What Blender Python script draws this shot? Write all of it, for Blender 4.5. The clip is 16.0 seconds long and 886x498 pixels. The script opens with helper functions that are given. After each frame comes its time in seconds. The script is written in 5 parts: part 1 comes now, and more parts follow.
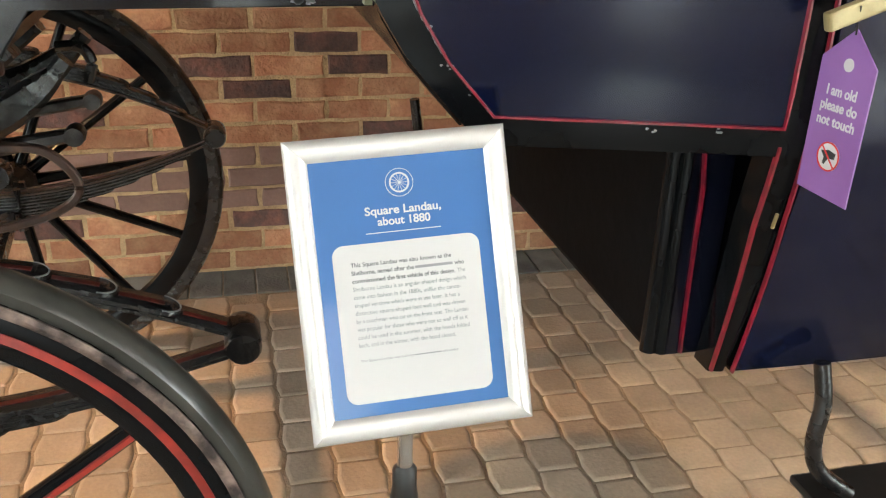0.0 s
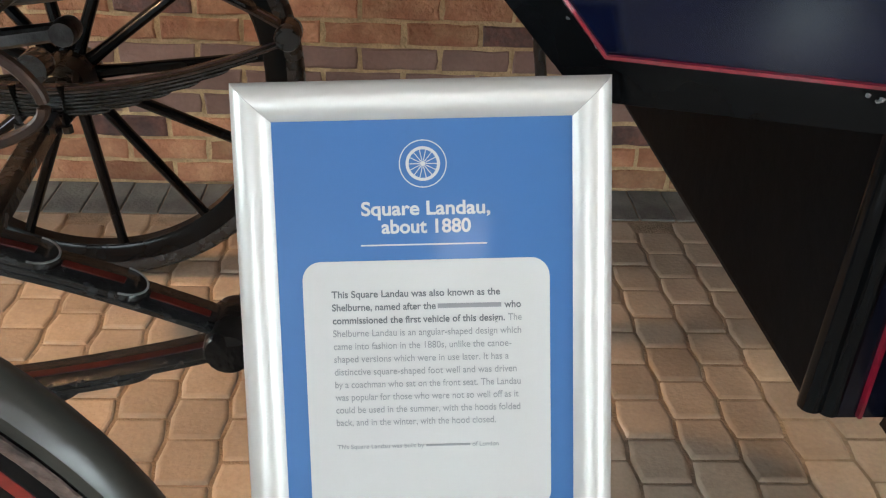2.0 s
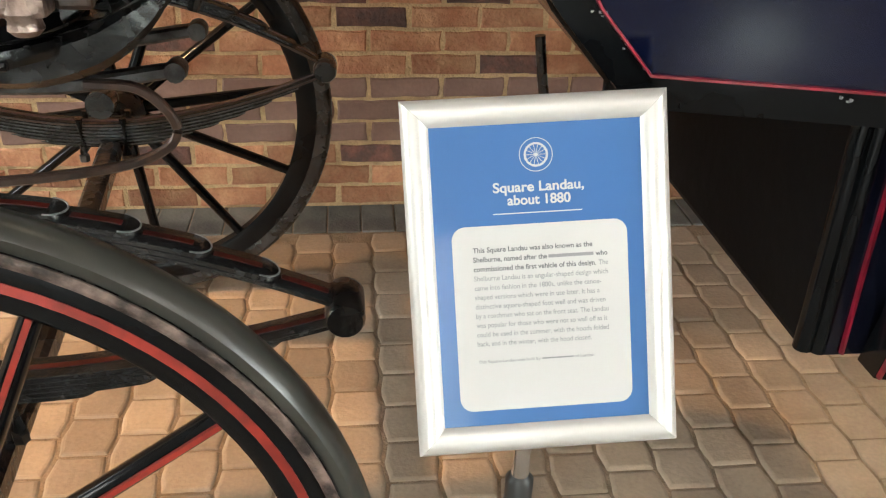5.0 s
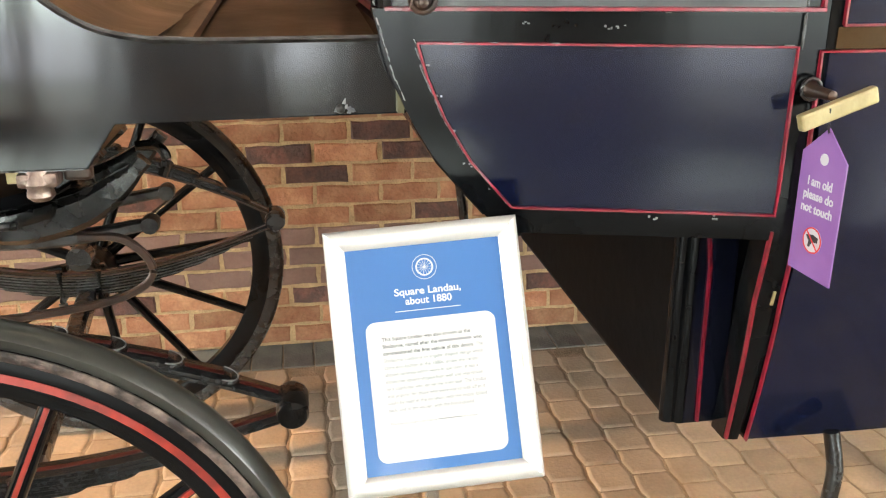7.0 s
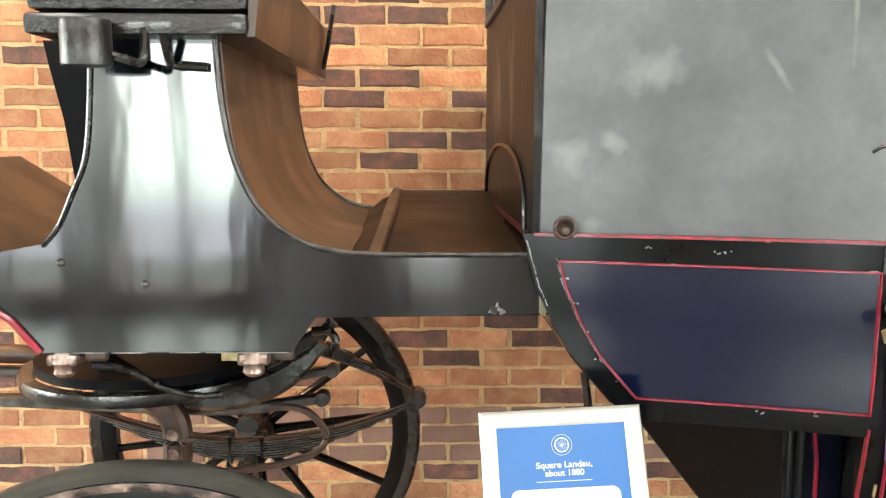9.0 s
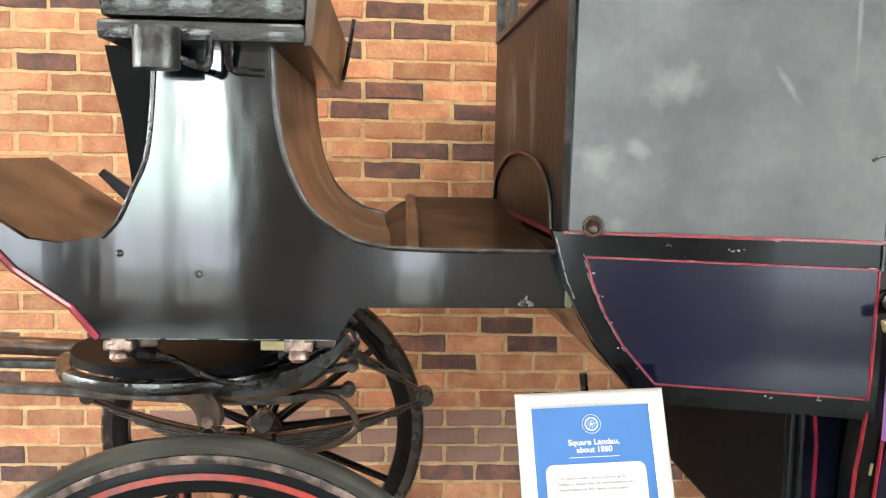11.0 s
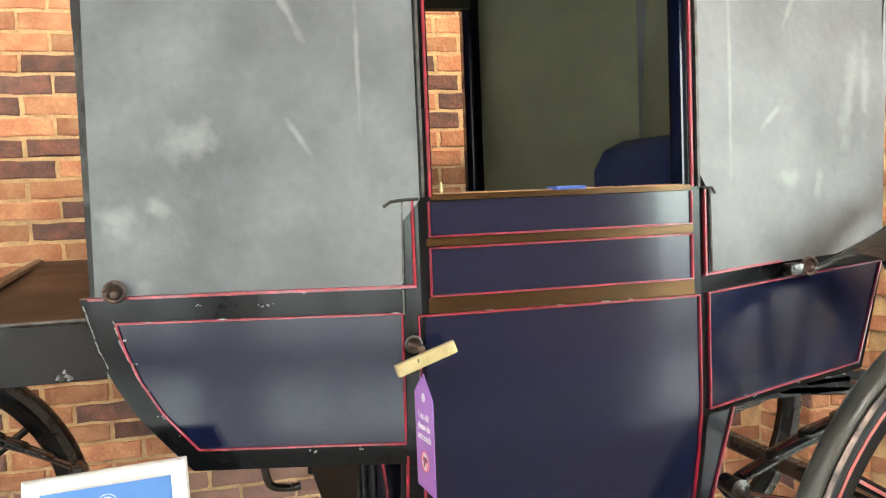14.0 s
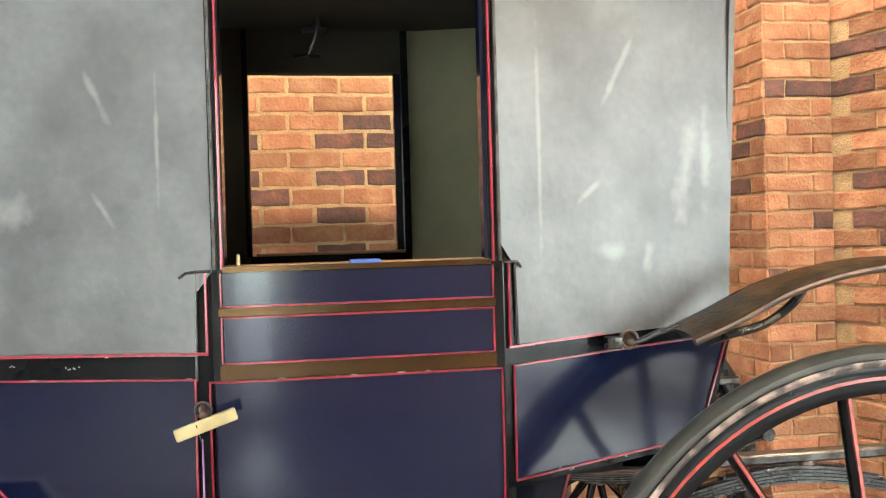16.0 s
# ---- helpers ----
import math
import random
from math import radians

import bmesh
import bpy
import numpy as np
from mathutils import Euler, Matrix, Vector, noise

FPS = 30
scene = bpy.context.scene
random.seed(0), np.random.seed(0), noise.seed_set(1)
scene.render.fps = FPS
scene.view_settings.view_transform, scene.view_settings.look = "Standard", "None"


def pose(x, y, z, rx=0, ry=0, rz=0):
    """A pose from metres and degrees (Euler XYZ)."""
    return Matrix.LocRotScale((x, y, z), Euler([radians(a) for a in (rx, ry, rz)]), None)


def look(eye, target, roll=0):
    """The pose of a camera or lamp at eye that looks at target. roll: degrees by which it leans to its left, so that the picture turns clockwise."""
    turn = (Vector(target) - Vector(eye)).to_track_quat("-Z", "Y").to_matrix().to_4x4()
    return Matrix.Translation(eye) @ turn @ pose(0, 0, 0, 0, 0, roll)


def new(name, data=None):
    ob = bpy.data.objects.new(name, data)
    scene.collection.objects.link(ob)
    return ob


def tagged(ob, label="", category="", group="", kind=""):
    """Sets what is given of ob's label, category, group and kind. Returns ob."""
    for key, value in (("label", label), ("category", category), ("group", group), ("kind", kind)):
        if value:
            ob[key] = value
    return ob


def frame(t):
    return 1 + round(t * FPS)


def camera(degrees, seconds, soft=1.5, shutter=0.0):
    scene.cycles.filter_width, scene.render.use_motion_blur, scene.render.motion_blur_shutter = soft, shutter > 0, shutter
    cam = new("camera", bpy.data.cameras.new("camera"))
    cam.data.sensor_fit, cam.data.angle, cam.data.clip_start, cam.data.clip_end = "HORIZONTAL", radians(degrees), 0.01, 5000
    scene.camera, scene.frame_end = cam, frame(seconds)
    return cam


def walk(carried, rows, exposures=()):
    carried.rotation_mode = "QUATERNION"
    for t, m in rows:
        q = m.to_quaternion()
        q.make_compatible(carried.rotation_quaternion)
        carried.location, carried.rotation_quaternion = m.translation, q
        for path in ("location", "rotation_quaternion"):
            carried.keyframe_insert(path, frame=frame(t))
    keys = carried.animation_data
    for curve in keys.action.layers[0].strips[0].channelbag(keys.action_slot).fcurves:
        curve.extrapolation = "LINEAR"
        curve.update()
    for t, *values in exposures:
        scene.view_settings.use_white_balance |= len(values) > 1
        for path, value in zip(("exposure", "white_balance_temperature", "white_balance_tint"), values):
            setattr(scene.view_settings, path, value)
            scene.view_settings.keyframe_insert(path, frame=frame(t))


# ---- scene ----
cam = camera(53.51, 16.0, soft=1.2)
ROWS = [
    (0.0, 0.000, 0.001, 1.258, 66.22, -1.73, -13.21),
    (0.5, -0.007, 0.079, 1.228, 65.93, -1.67, -12.53),
    (1.0, 0.073, 0.220, 1.220, 65.31, -0.62, -9.95),
    (1.5, 0.145, 0.333, 1.198, 62.81, -1.53, -5.68),
    (2.0, 0.149, 0.379, 1.179, 59.34, -2.48, -2.77),
    (2.5, 0.145, 0.387, 1.179, 57.86, -2.69, -2.00),
    (3.0, 0.141, 0.389, 1.171, 56.61, -3.22, -1.04),
    (5.5, -0.020, 0.088, 1.273, 64.44, -0.46, -7.85),
    (6.0, -0.023, 0.025, 1.296, 67.74, 0.69, -9.17),
    (6.5, 0.007, -0.043, 1.302, 68.57, 0.32, -9.42),
    (7.0, 0.025, -0.132, 1.318, 70.93, 0.07, -9.41),
    (7.5, 0.018, -0.225, 1.344, 74.67, -0.84, -7.89),
    (8.0, 0.011, -0.289, 1.363, 76.42, -0.43, -5.93),
    (8.5, -0.008, -0.326, 1.382, 78.92, -0.34, -2.96),
    (9.0, -0.046, -0.381, 1.397, 82.75, -0.20, -1.59),
    (11.5, -0.180, -0.507, 1.368, 84.01, -2.14, -5.57),
    (12.0, -0.052, -0.513, 1.382, 83.96, -2.31, -10.18),
    (12.5, 0.052, -0.519, 1.394, 85.36, -0.80, -10.70),
    (13.0, 0.188, -0.529, 1.419, 84.96, 1.27, -11.86),
    (13.5, 0.253, -0.526, 1.414, 85.51, 1.59, -15.35),
    (14.0, 0.353, -0.532, 1.398, 86.29, 2.24, -14.79),
    (14.5, 0.465, -0.502, 1.404, 86.26, 2.41, -11.98),
    (15.0, 0.576, -0.490, 1.419, 86.73, 1.47, -11.42),
    (15.5, 0.702, -0.581, 1.434, 86.85, 1.59, -10.11),
    (16.0, 0.844, -0.693, 1.440, 89.11, 1.59, -9.32),
]
STOPS = [(0.0, -0.28, 6250, 10), (1.5, -0.66, 5850, 10), (3.0, -0.80, 5950, 10), (5.5, -0.2, 6400, 10), (7.0, 0.12, 6400, 10), (8.0, 0.36, 6450, 10), (8.5, 0.42, 6450, 10), (9.0, 0.38, 6400, 10), (11.5, 0.32, 6150, 10), (13.0, 0.36, 6400, 10), (15.0, 0.53, 6350, 10), (16.0, 0.48, 6300, 10)]
walk(cam, [(t, pose(x, y, z, rx, ry, rz)) for t, x, y, z, rx, ry, rz in ROWS], STOPS)

# ---- light ----
world = bpy.data.worlds.new("sky")
scene.world = world
world.use_nodes = True
wn = world.node_tree.nodes
sky = wn.new("ShaderNodeTexSky")
sky.sky_type, sky.sun_disc = 'NISHITA', False
sky.sun_elevation, sky.sun_rotation = radians(38), radians(200)
world.node_tree.links.new(sky.outputs[0], wn["Background"].inputs[0])
wn["Background"].inputs[1].default_value = 0.12


def lamp(name, kind, energy, m, color=(1, 1, 1), size=1.0, size_y=None, angle=None):
    data = bpy.data.lights.new(name, kind)
    data.energy, data.color = energy, color
    if kind == 'AREA':
        data.size = size
        if size_y:
            data.shape, data.size_y = 'RECTANGLE', size_y
    if kind == 'SPOT':
        data.spot_size, data.spot_blend, data.shadow_soft_size = radians(angle), 0.8, size
    if kind == 'SUN':
        data.angle = radians(angle)
    ob = new(name, data)
    ob.matrix_world = m
    return ob


lamp("sun", 'SUN', 1.0, look((3, -8, 8), (0, 0, 0)), (1.0, 0.95, 0.88), angle=10)
# ceiling lights over the aisle and warm spots along the brick wall
for sx in (-2.4, 0.0, 2.4, 4.6):
    lamp("ceiling_light", 'AREA', 40, look((sx, -1.4, 3.3), (sx, -0.6, 0)), (1.0, 0.93, 0.84), 0.6)
for sx in (-1.7, 0.3, 1.5, 2.3):
    lamp("wall_spot_light", 'SPOT', 118, look((sx, 1.3, 3.3), (sx + 0.05, 2.75, 1.2)), (1.0, 0.80, 0.55), 0.06, angle=105)
lamp("floor_spot_light", 'SPOT', 420, look((3.0, 1.25, 2.6), (1.35, 1.42, 0)), (1.0, 0.70, 0.40), 0.05, angle=26)
lamp("floor_spot_light", 'SPOT', 1150, look((-3.0, 2.15, 2.5), (-0.45, 1.65, 0)), (1.0, 0.54, 0.22), 0.05, angle=34)
lamp("hood_spot_light", 'SPOT', 260, look((3.3, -1.7, 3.2), (1.6, 0.9, 1.5)), (1.0, 0.72, 0.42), 0.06, angle=36)


# ---- materials ----
def material(name, base, rough=0.5, metal=0.0, coat=0.0, other=None, scale=8.0, mix=(0.35, 0.65), fine=0.0, bump=0.0,
             bump_scale=60.0, vary=0.0, island=False, rough_other=None, stretch=None, detail=6.0, spec=0.5, placed=False, bump_detail=6):
    """A principled material: two colours mixed by noise, a finer grain over it, relief, and piece by piece variation."""
    mat = bpy.data.materials.new(name)
    mat.use_nodes = True
    nt = mat.node_tree
    b = nt.nodes["Principled BSDF"]
    b.inputs["Base Color"].default_value = (*base, 1)
    b.inputs["Roughness"].default_value, b.inputs["Metallic"].default_value = rough, metal
    b.inputs["Coat Weight"].default_value, b.inputs["Coat Roughness"].default_value = coat, 0.06
    b.inputs["Specular IOR Level"].default_value = spec
    co = nt.nodes.new("ShaderNodeNewGeometry").outputs["Position"] if placed else nt.nodes.new("ShaderNodeTexCoord").outputs["Object"]
    if stretch:
        mp = nt.nodes.new("ShaderNodeMapping")
        mp.inputs["Scale"].default_value = stretch
        nt.links.new(co, mp.inputs["Vector"])
        co = mp.outputs[0]
    col = None
    if other:
        n = nt.nodes.new("ShaderNodeTexNoise")
        n.inputs["Scale"].default_value, n.inputs["Detail"].default_value = scale, detail
        nt.links.new(co, n.inputs["Vector"])
        r = nt.nodes.new("ShaderNodeMapRange")
        r.inputs[1].default_value, r.inputs[2].default_value = mix
        nt.links.new(n.outputs["Fac"], r.inputs[0])
        mx = nt.nodes.new("ShaderNodeMix")
        mx.data_type = 'RGBA'
        mx.inputs[6].default_value, mx.inputs[7].default_value = (*base, 1), (*other, 1)
        nt.links.new(r.outputs[0], mx.inputs[0])
        col = mx.outputs[2]
        if rough_other is not None:
            rr = nt.nodes.new("ShaderNodeMapRange")
            rr.inputs[3].default_value, rr.inputs[4].default_value = rough, rough_other
            nt.links.new(r.outputs[0], rr.inputs[0])
            nt.links.new(rr.outputs[0], b.inputs["Roughness"])
    if fine or vary:
        hsv = nt.nodes.new("ShaderNodeHueSaturation")
        if col:
            nt.links.new(col, hsv.inputs["Color"])
        else:
            hsv.inputs["Color"].default_value = (*base, 1)
        total = None
        if fine:
            n2 = nt.nodes.new("ShaderNodeTexNoise")
            n2.inputs["Scale"].default_value, n2.inputs["Detail"].default_value = bump_scale * 1.3, 4
            nt.links.new(co, n2.inputs["Vector"])
            m2 = nt.nodes.new("ShaderNodeMapRange")
            m2.inputs[3].default_value, m2.inputs[4].default_value = 1 - fine, 1 + fine
            nt.links.new(n2.outputs["Fac"], m2.inputs[0])
            total = m2.outputs[0]
        if vary:
            src = nt.nodes.new("ShaderNodeNewGeometry").outputs["Random Per Island"] if island else nt.nodes.new("ShaderNodeObjectInfo").outputs["Random"]
            m3 = nt.nodes.new("ShaderNodeMapRange")
            m3.inputs[3].default_value, m3.inputs[4].default_value = 1 - vary, 1 + vary
            nt.links.new(src, m3.inputs[0])
            if total:
                mu = nt.nodes.new("ShaderNodeMath")
                mu.operation = 'MULTIPLY'
                nt.links.new(total, mu.inputs[0])
                nt.links.new(m3.outputs[0], mu.inputs[1])
                total = mu.outputs[0]
            else:
                total = m3.outputs[0]
        nt.links.new(total, hsv.inputs["Value"])
        col = hsv.outputs[0]
    if col:
        nt.links.new(col, b.inputs["Base Color"])
    if bump:
        n3 = nt.nodes.new("ShaderNodeTexNoise")
        n3.inputs["Scale"].default_value, n3.inputs["Detail"].default_value = bump_scale, bump_detail
        nt.links.new(co, n3.inputs["Vector"])
        bp = nt.nodes.new("ShaderNodeBump")
        bp.inputs["Strength"].default_value, bp.inputs["Distance"].default_value = bump, 0.01
        nt.links.new(n3.outputs["Fac"], bp.inputs["Height"])
        nt.links.new(bp.outputs[0], b.inputs["Normal"])
    return mat


BLACK = material("black_coach_paint", (0.003, 0.0034, 0.0042), 0.11, coat=0.06, other=(0.006, 0.007, 0.008), scale=5, bump=0.06, bump_scale=14, rough_other=0.18, spec=0.13, bump_detail=3)
MATT = material("matt_black_foot_well_paint", (0.0024, 0.0025, 0.0032), 0.5, other=(0.004, 0.0042, 0.0048), scale=6, bump=0.08, bump_scale=30, spec=0.05)
NIGHT = material("blue_black_paint", (0.0028, 0.0034, 0.009), 0.2, coat=0.06, other=(0.005, 0.006, 0.012), scale=5, bump=0.04, bump_scale=12, spec=0.25)
SHEEN = material("worn_black_varnish", (0.003, 0.0045, 0.007), 0.07, coat=0.34, other=(0.008, 0.010, 0.013), scale=4, mix=(0.40, 0.62), bump=0.2, bump_scale=3.2, rough_other=0.15, stretch=(2.0, 1, 0.6), detail=8, bump_detail=3.2)
IRON = material("black_painted_iron", (0.0055, 0.0055, 0.006), 0.22, coat=0.2, other=(0.014, 0.012, 0.0105), scale=22, mix=(0.45, 0.75), bump=0.22, bump_scale=60, rough_other=0.42)
STEEL = material("worn_grey_steel", (0.09, 0.09, 0.09), 0.38, metal=0.8, other=(0.03, 0.027, 0.025), scale=30, bump=0.2, bump_scale=90)
NAVY = material("dark_blue_coach_paint", (0.0024, 0.0042, 0.017), 0.11, coat=0.12, other=(0.0045, 0.006, 0.020), scale=3, bump=0.02, bump_scale=6, rough_other=0.17, spec=0.32, bump_detail=1.5)
RED = material("red_lining_paint", (0.23, 0.0045, 0.021), 0.36, coat=0.3, other=(0.12, 0.004, 0.013), scale=45, fine=0.3)
ORANGE = material("orange_red_wheel_lining", (0.27, 0.022, 0.014), 0.35, coat=0.3, other=(0.13, 0.013, 0.01), scale=30, fine=0.15)
HOOD = material("grey_black_hood_leather", (0.038, 0.041, 0.045), 0.44, other=(0.114, 0.122, 0.130), scale=4.2, mix=(0.34, 0.74), fine=0.2, detail=10, bump=0.10, bump_scale=45)
# chalky rubbed marks on the hood: place (x, z), half length and width, degrees from level
MARKS = [(0.50, 1.50, 0.035, 0.006, -58), (0.265, 1.39, 0.022, 0.018, 0), (0.325, 1.50, 0.05, 0.035, 20), (0.60, 1.62, 0.12, 0.004, 90), (0.20, 1.37, 0.03, 0.03, 0), (0.49, 1.71, 0.05, 0.007, -65), (0.22, 1.21, 0.05, 0.03, 60),
         (1.41, 1.52, 0.035, 0.006, 42), (1.48, 1.76, 0.10, 0.007, 62), (1.64, 1.57, 0.12, 0.022, 80), (1.46, 1.40, 0.03, 0.018, 10), (1.54, 1.385, 0.035, 0.014, 75), (1.69, 1.60, 0.10, 0.013, 88), (1.30, 1.60, 0.2, 0.005, 90)]


def add_marks(mat, marks, color):
    nt = mat.node_tree
    b = nt.nodes["Principled BSDF"]
    old = b.inputs["Base Color"].links[0].from_socket
    geo = nt.nodes.new("ShaderNodeNewGeometry").outputs["Position"]
    warp = nt.nodes.new("ShaderNodeTexNoise")
    warp.inputs["Scale"].default_value, warp.inputs["Detail"].default_value = 28, 5
    nt.links.new(geo, warp.inputs["Vector"])
    total = None
    for x, z, a, w, deg in marks:
        mp = nt.nodes.new("ShaderNodeMapping")
        mp.vector_type = 'TEXTURE'
        mp.inputs["Location"].default_value = (x, 1.0, z)
        mp.inputs["Rotation"].default_value = (0, -radians(deg), 0)
        mp.inputs["Scale"].default_value = (a, 30, w)
        nt.links.new(geo, mp.inputs["Vector"])
        ln = nt.nodes.new("ShaderNodeVectorMath")
        ln.operation = 'LENGTH'
        nt.links.new(mp.outputs[0], ln.inputs[0])
        ad = nt.nodes.new("ShaderNodeMath")
        ad.operation = 'MULTIPLY_ADD'
        ad.inputs[1].default_value = 2.2
        nt.links.new(warp.outputs["Fac"], ad.inputs[0])
        nt.links.new(ln.outputs["Value"], ad.inputs[2])
        r = nt.nodes.new("ShaderNodeMapRange")
        r.inputs[1].default_value, r.inputs[2].default_value, r.inputs[3].default_value, r.inputs[4].default_value = 1.3, 2.3, 0.32, 0.0
        nt.links.new(ad.outputs[0], r.inputs[0])
        if total is None:
            total = r.outputs[0]
        else:
            mx = nt.nodes.new("ShaderNodeMath")
            mx.operation = 'MAXIMUM'
            nt.links.new(total, mx.inputs[0])
            nt.links.new(r.outputs[0], mx.inputs[1])
            total = mx.outputs[0]
    mix = nt.nodes.new("ShaderNodeMix")
    mix.data_type = 'RGBA'
    mix.inputs[7].default_value = (*color, 1)
    nt.links.new(total, mix.inputs[0])
    nt.links.new(old, mix.inputs[6])
    nt.links.new(mix.outputs[2], b.inputs["Base Color"])


add_marks(HOOD, MARKS, (0.24, 0.25, 0.25))
BROWN = material("brown_painted_boards", (0.050, 0.026, 0.012), 0.34, coat=0.25, other=(0.032, 0.017, 0.009), scale=5, fine=0.18, bump=0.1, bump_scale=30, rough_other=0.5)
# dark rail varnish; the golden reflections seen on it are put into the colour
RAIL_GLINT = material("rail_varnish_with_golden_reflection", (0.075, 0.040, 0.014), 0.24, metal=0.75, other=(0.035, 0.020, 0.009), scale=9, mix=(0.35, 0.65), stretch=(0.5, 1, 1), fine=0.2, bump=0.12, bump_scale=20)
LEATHER = material("cracked_black_leather", (0.006, 0.0065, 0.007), 0.26, coat=0.3, other=(0.014, 0.014, 0.014), scale=20, bump=0.45, bump_scale=120)
OLIVE = material("olive_lining_cloth", (0.19, 0.185, 0.115), 0.9, other=(0.155, 0.15, 0.095), scale=5, fine=0.15, bump=0.1, bump_scale=200)
# darker brown copy of the lining cloth, interior shade put into its colour
SHADE = material("shaded_brown_lining_cloth", (0.030, 0.024, 0.014), 0.9, other=(0.020, 0.017, 0.011), scale=6, fine=0.15, bump=0.1, bump_scale=200)
CUSHION = material("dark_blue_cushion_cloth", (0.009, 0.019, 0.080), 0.8, other=(0.013, 0.024, 0.095), scale=10, fine=0.15, bump=0.1, bump_scale=150)
RUBBER = material("grey_rubber_tyre", (0.021, 0.022, 0.019), 0.28, other=(0.042, 0.042, 0.037), scale=9, fine=0.15, bump=0.06, bump_scale=60)
RUST = material("worn_tyre_channel", (0.03, 0.022, 0.02), 0.5, metal=0.2, other=(0.24, 0.175, 0.15), scale=30, mix=(0.44, 0.64), bump=0.4, bump_scale=80, detail=10)
OLD_RED = material("dull_old_red_lining", (0.085, 0.010, 0.007), 0.34, coat=0.2, other=(0.035, 0.006, 0.005), scale=25, fine=0.2)
COPPER = material("rusty_copper_brown_iron", (0.065, 0.036, 0.024), 0.38, metal=0.4, other=(0.03, 0.02, 0.017), scale=30, bump=0.2, bump_scale=60)
SHINY = material("bright_worn_bolts", (0.30, 0.225, 0.19), 0.3, metal=0.7, other=(0.09, 0.055, 0.045), scale=45, bump=0.4, bump_scale=70)
BRASS = material("worn_pale_brass", (0.36, 0.30, 0.155), 0.45, metal=0.35, other=(0.26, 0.21, 0.10), scale=50, fine=0.2, bump=0.1, bump_scale=80)
WOOD = material("varnished_sill_wood", (0.30, 0.14, 0.05), 0.4, coat=0.3, other=(0.20, 0.09, 0.035), scale=12, stretch=(1, 12, 12), fine=0.1)
CHIP = material("bare_white_paint_chips", (0.26, 0.26, 0.26), 0.6, other=(0.12, 0.13, 0.14), scale=80, fine=0.2)
SILVER = material("silver_anodised_aluminium", (0.60, 0.59, 0.575), 0.38, metal=0.35, other=(0.56, 0.55, 0.535), scale=6, fine=0.02, bump=0.02, bump_scale=120)
BLUE = material("blue_printed_poster", (0.024, 0.112, 0.32), 0.45, coat=0.15, other=(0.028, 0.115, 0.31), scale=3)
PAPER = material("white_printed_paper", (0.49, 0.49, 0.485), 0.5, coat=0.05, other=(0.465, 0.465, 0.465), scale=4)
INK = material("grey_printed_text", (0.125, 0.13, 0.14), 0.6, fine=0.05)
FAINT = material("pale_grey_printed_text", (0.235, 0.24, 0.255), 0.6, fine=0.05)
PURPLE = material("purple_plastic_tag", (0.23, 0.105, 0.31), 0.4, coat=0.2, other=(0.19, 0.08, 0.27), scale=10)
SIGNRED = material("red_print", (0.55, 0.02, 0.02), 0.5, fine=0.05)
PLASTIC = material("black_plastic", (0.012, 0.012, 0.012), 0.45, fine=0.1, bump=0.03, bump_scale=60)
CHROME = material("brushed_chrome", (0.6, 0.6, 0.6), 0.25, metal=0.95, other=(0.5, 0.5, 0.5), scale=30)
BRICK = material("red_orange_brick", (0.335, 0.142, 0.075), 0.88, other=(0.49, 0.275, 0.15), scale=13, mix=(0.40, 0.80), fine=0.24, bump=0.8, bump_scale=75, vary=0.32, detail=9, placed=True)
BRICK_FAR = material("red_orange_brick_rest", (0.335, 0.142, 0.075), 0.88, other=(0.49, 0.275, 0.15), scale=13, mix=(0.40, 0.80), fine=0.24, bump=0.8, bump_scale=75, vary=0.32, detail=9, island=True, placed=True)
BURNT = material("dark_burnt_brick", (0.10, 0.055, 0.048), 0.82, other=(0.25, 0.10, 0.07), scale=18, mix=(0.42, 0.8), fine=0.35, bump=0.7, bump_scale=75, vary=0.3, detail=9, placed=True)
MORTAR = material("sandy_yellow_mortar", (0.54, 0.38, 0.205), 0.95, other=(0.36, 0.245, 0.14), scale=16, mix=(0.35, 0.72), fine=0.35, bump=0.8, bump_scale=130)
SETT = material("buff_brown_sett", (0.315, 0.25, 0.185), 0.72, other=(0.235, 0.188, 0.142), scale=7, mix=(0.3, 0.7), fine=0.18, bump=0.16, bump_scale=80, vary=0.2, placed=True)
SETT_FAR = material("buff_brown_sett_rest", (0.315, 0.25, 0.185), 0.72, other=(0.235, 0.188, 0.142), scale=7, mix=(0.3, 0.7), fine=0.18, bump=0.16, bump_scale=80, vary=0.2, island=True, placed=True)
JOINT = material("dark_sandy_joint", (0.26, 0.20, 0.145), 0.95, other=(0.17, 0.13, 0.092), scale=25, fine=0.3, bump=0.4, bump_scale=150)
SLATE = material("grey_border_paver", (0.16, 0.16, 0.145), 0.8, other=(0.085, 0.085, 0.08), scale=8, fine=0.2, bump=0.3, bump_scale=90, vary=0.15)
PLASTER = material("cream_plaster", (0.55, 0.51, 0.46), 0.9, other=(0.48, 0.45, 0.41), scale=3, fine=0.05, bump=0.05)
DIM = material("tan_boarding", (0.40, 0.285, 0.205), 0.8, other=(0.32, 0.23, 0.165), scale=4, fine=0.15, bump=0.1)
PLUM = material("plum_plinth_brick", (0.20, 0.115, 0.092), 0.8, other=(0.25, 0.15, 0.12), scale=9, mix=(0.35, 0.7), fine=0.16, bump=0.25, bump_scale=70, vary=0.14)
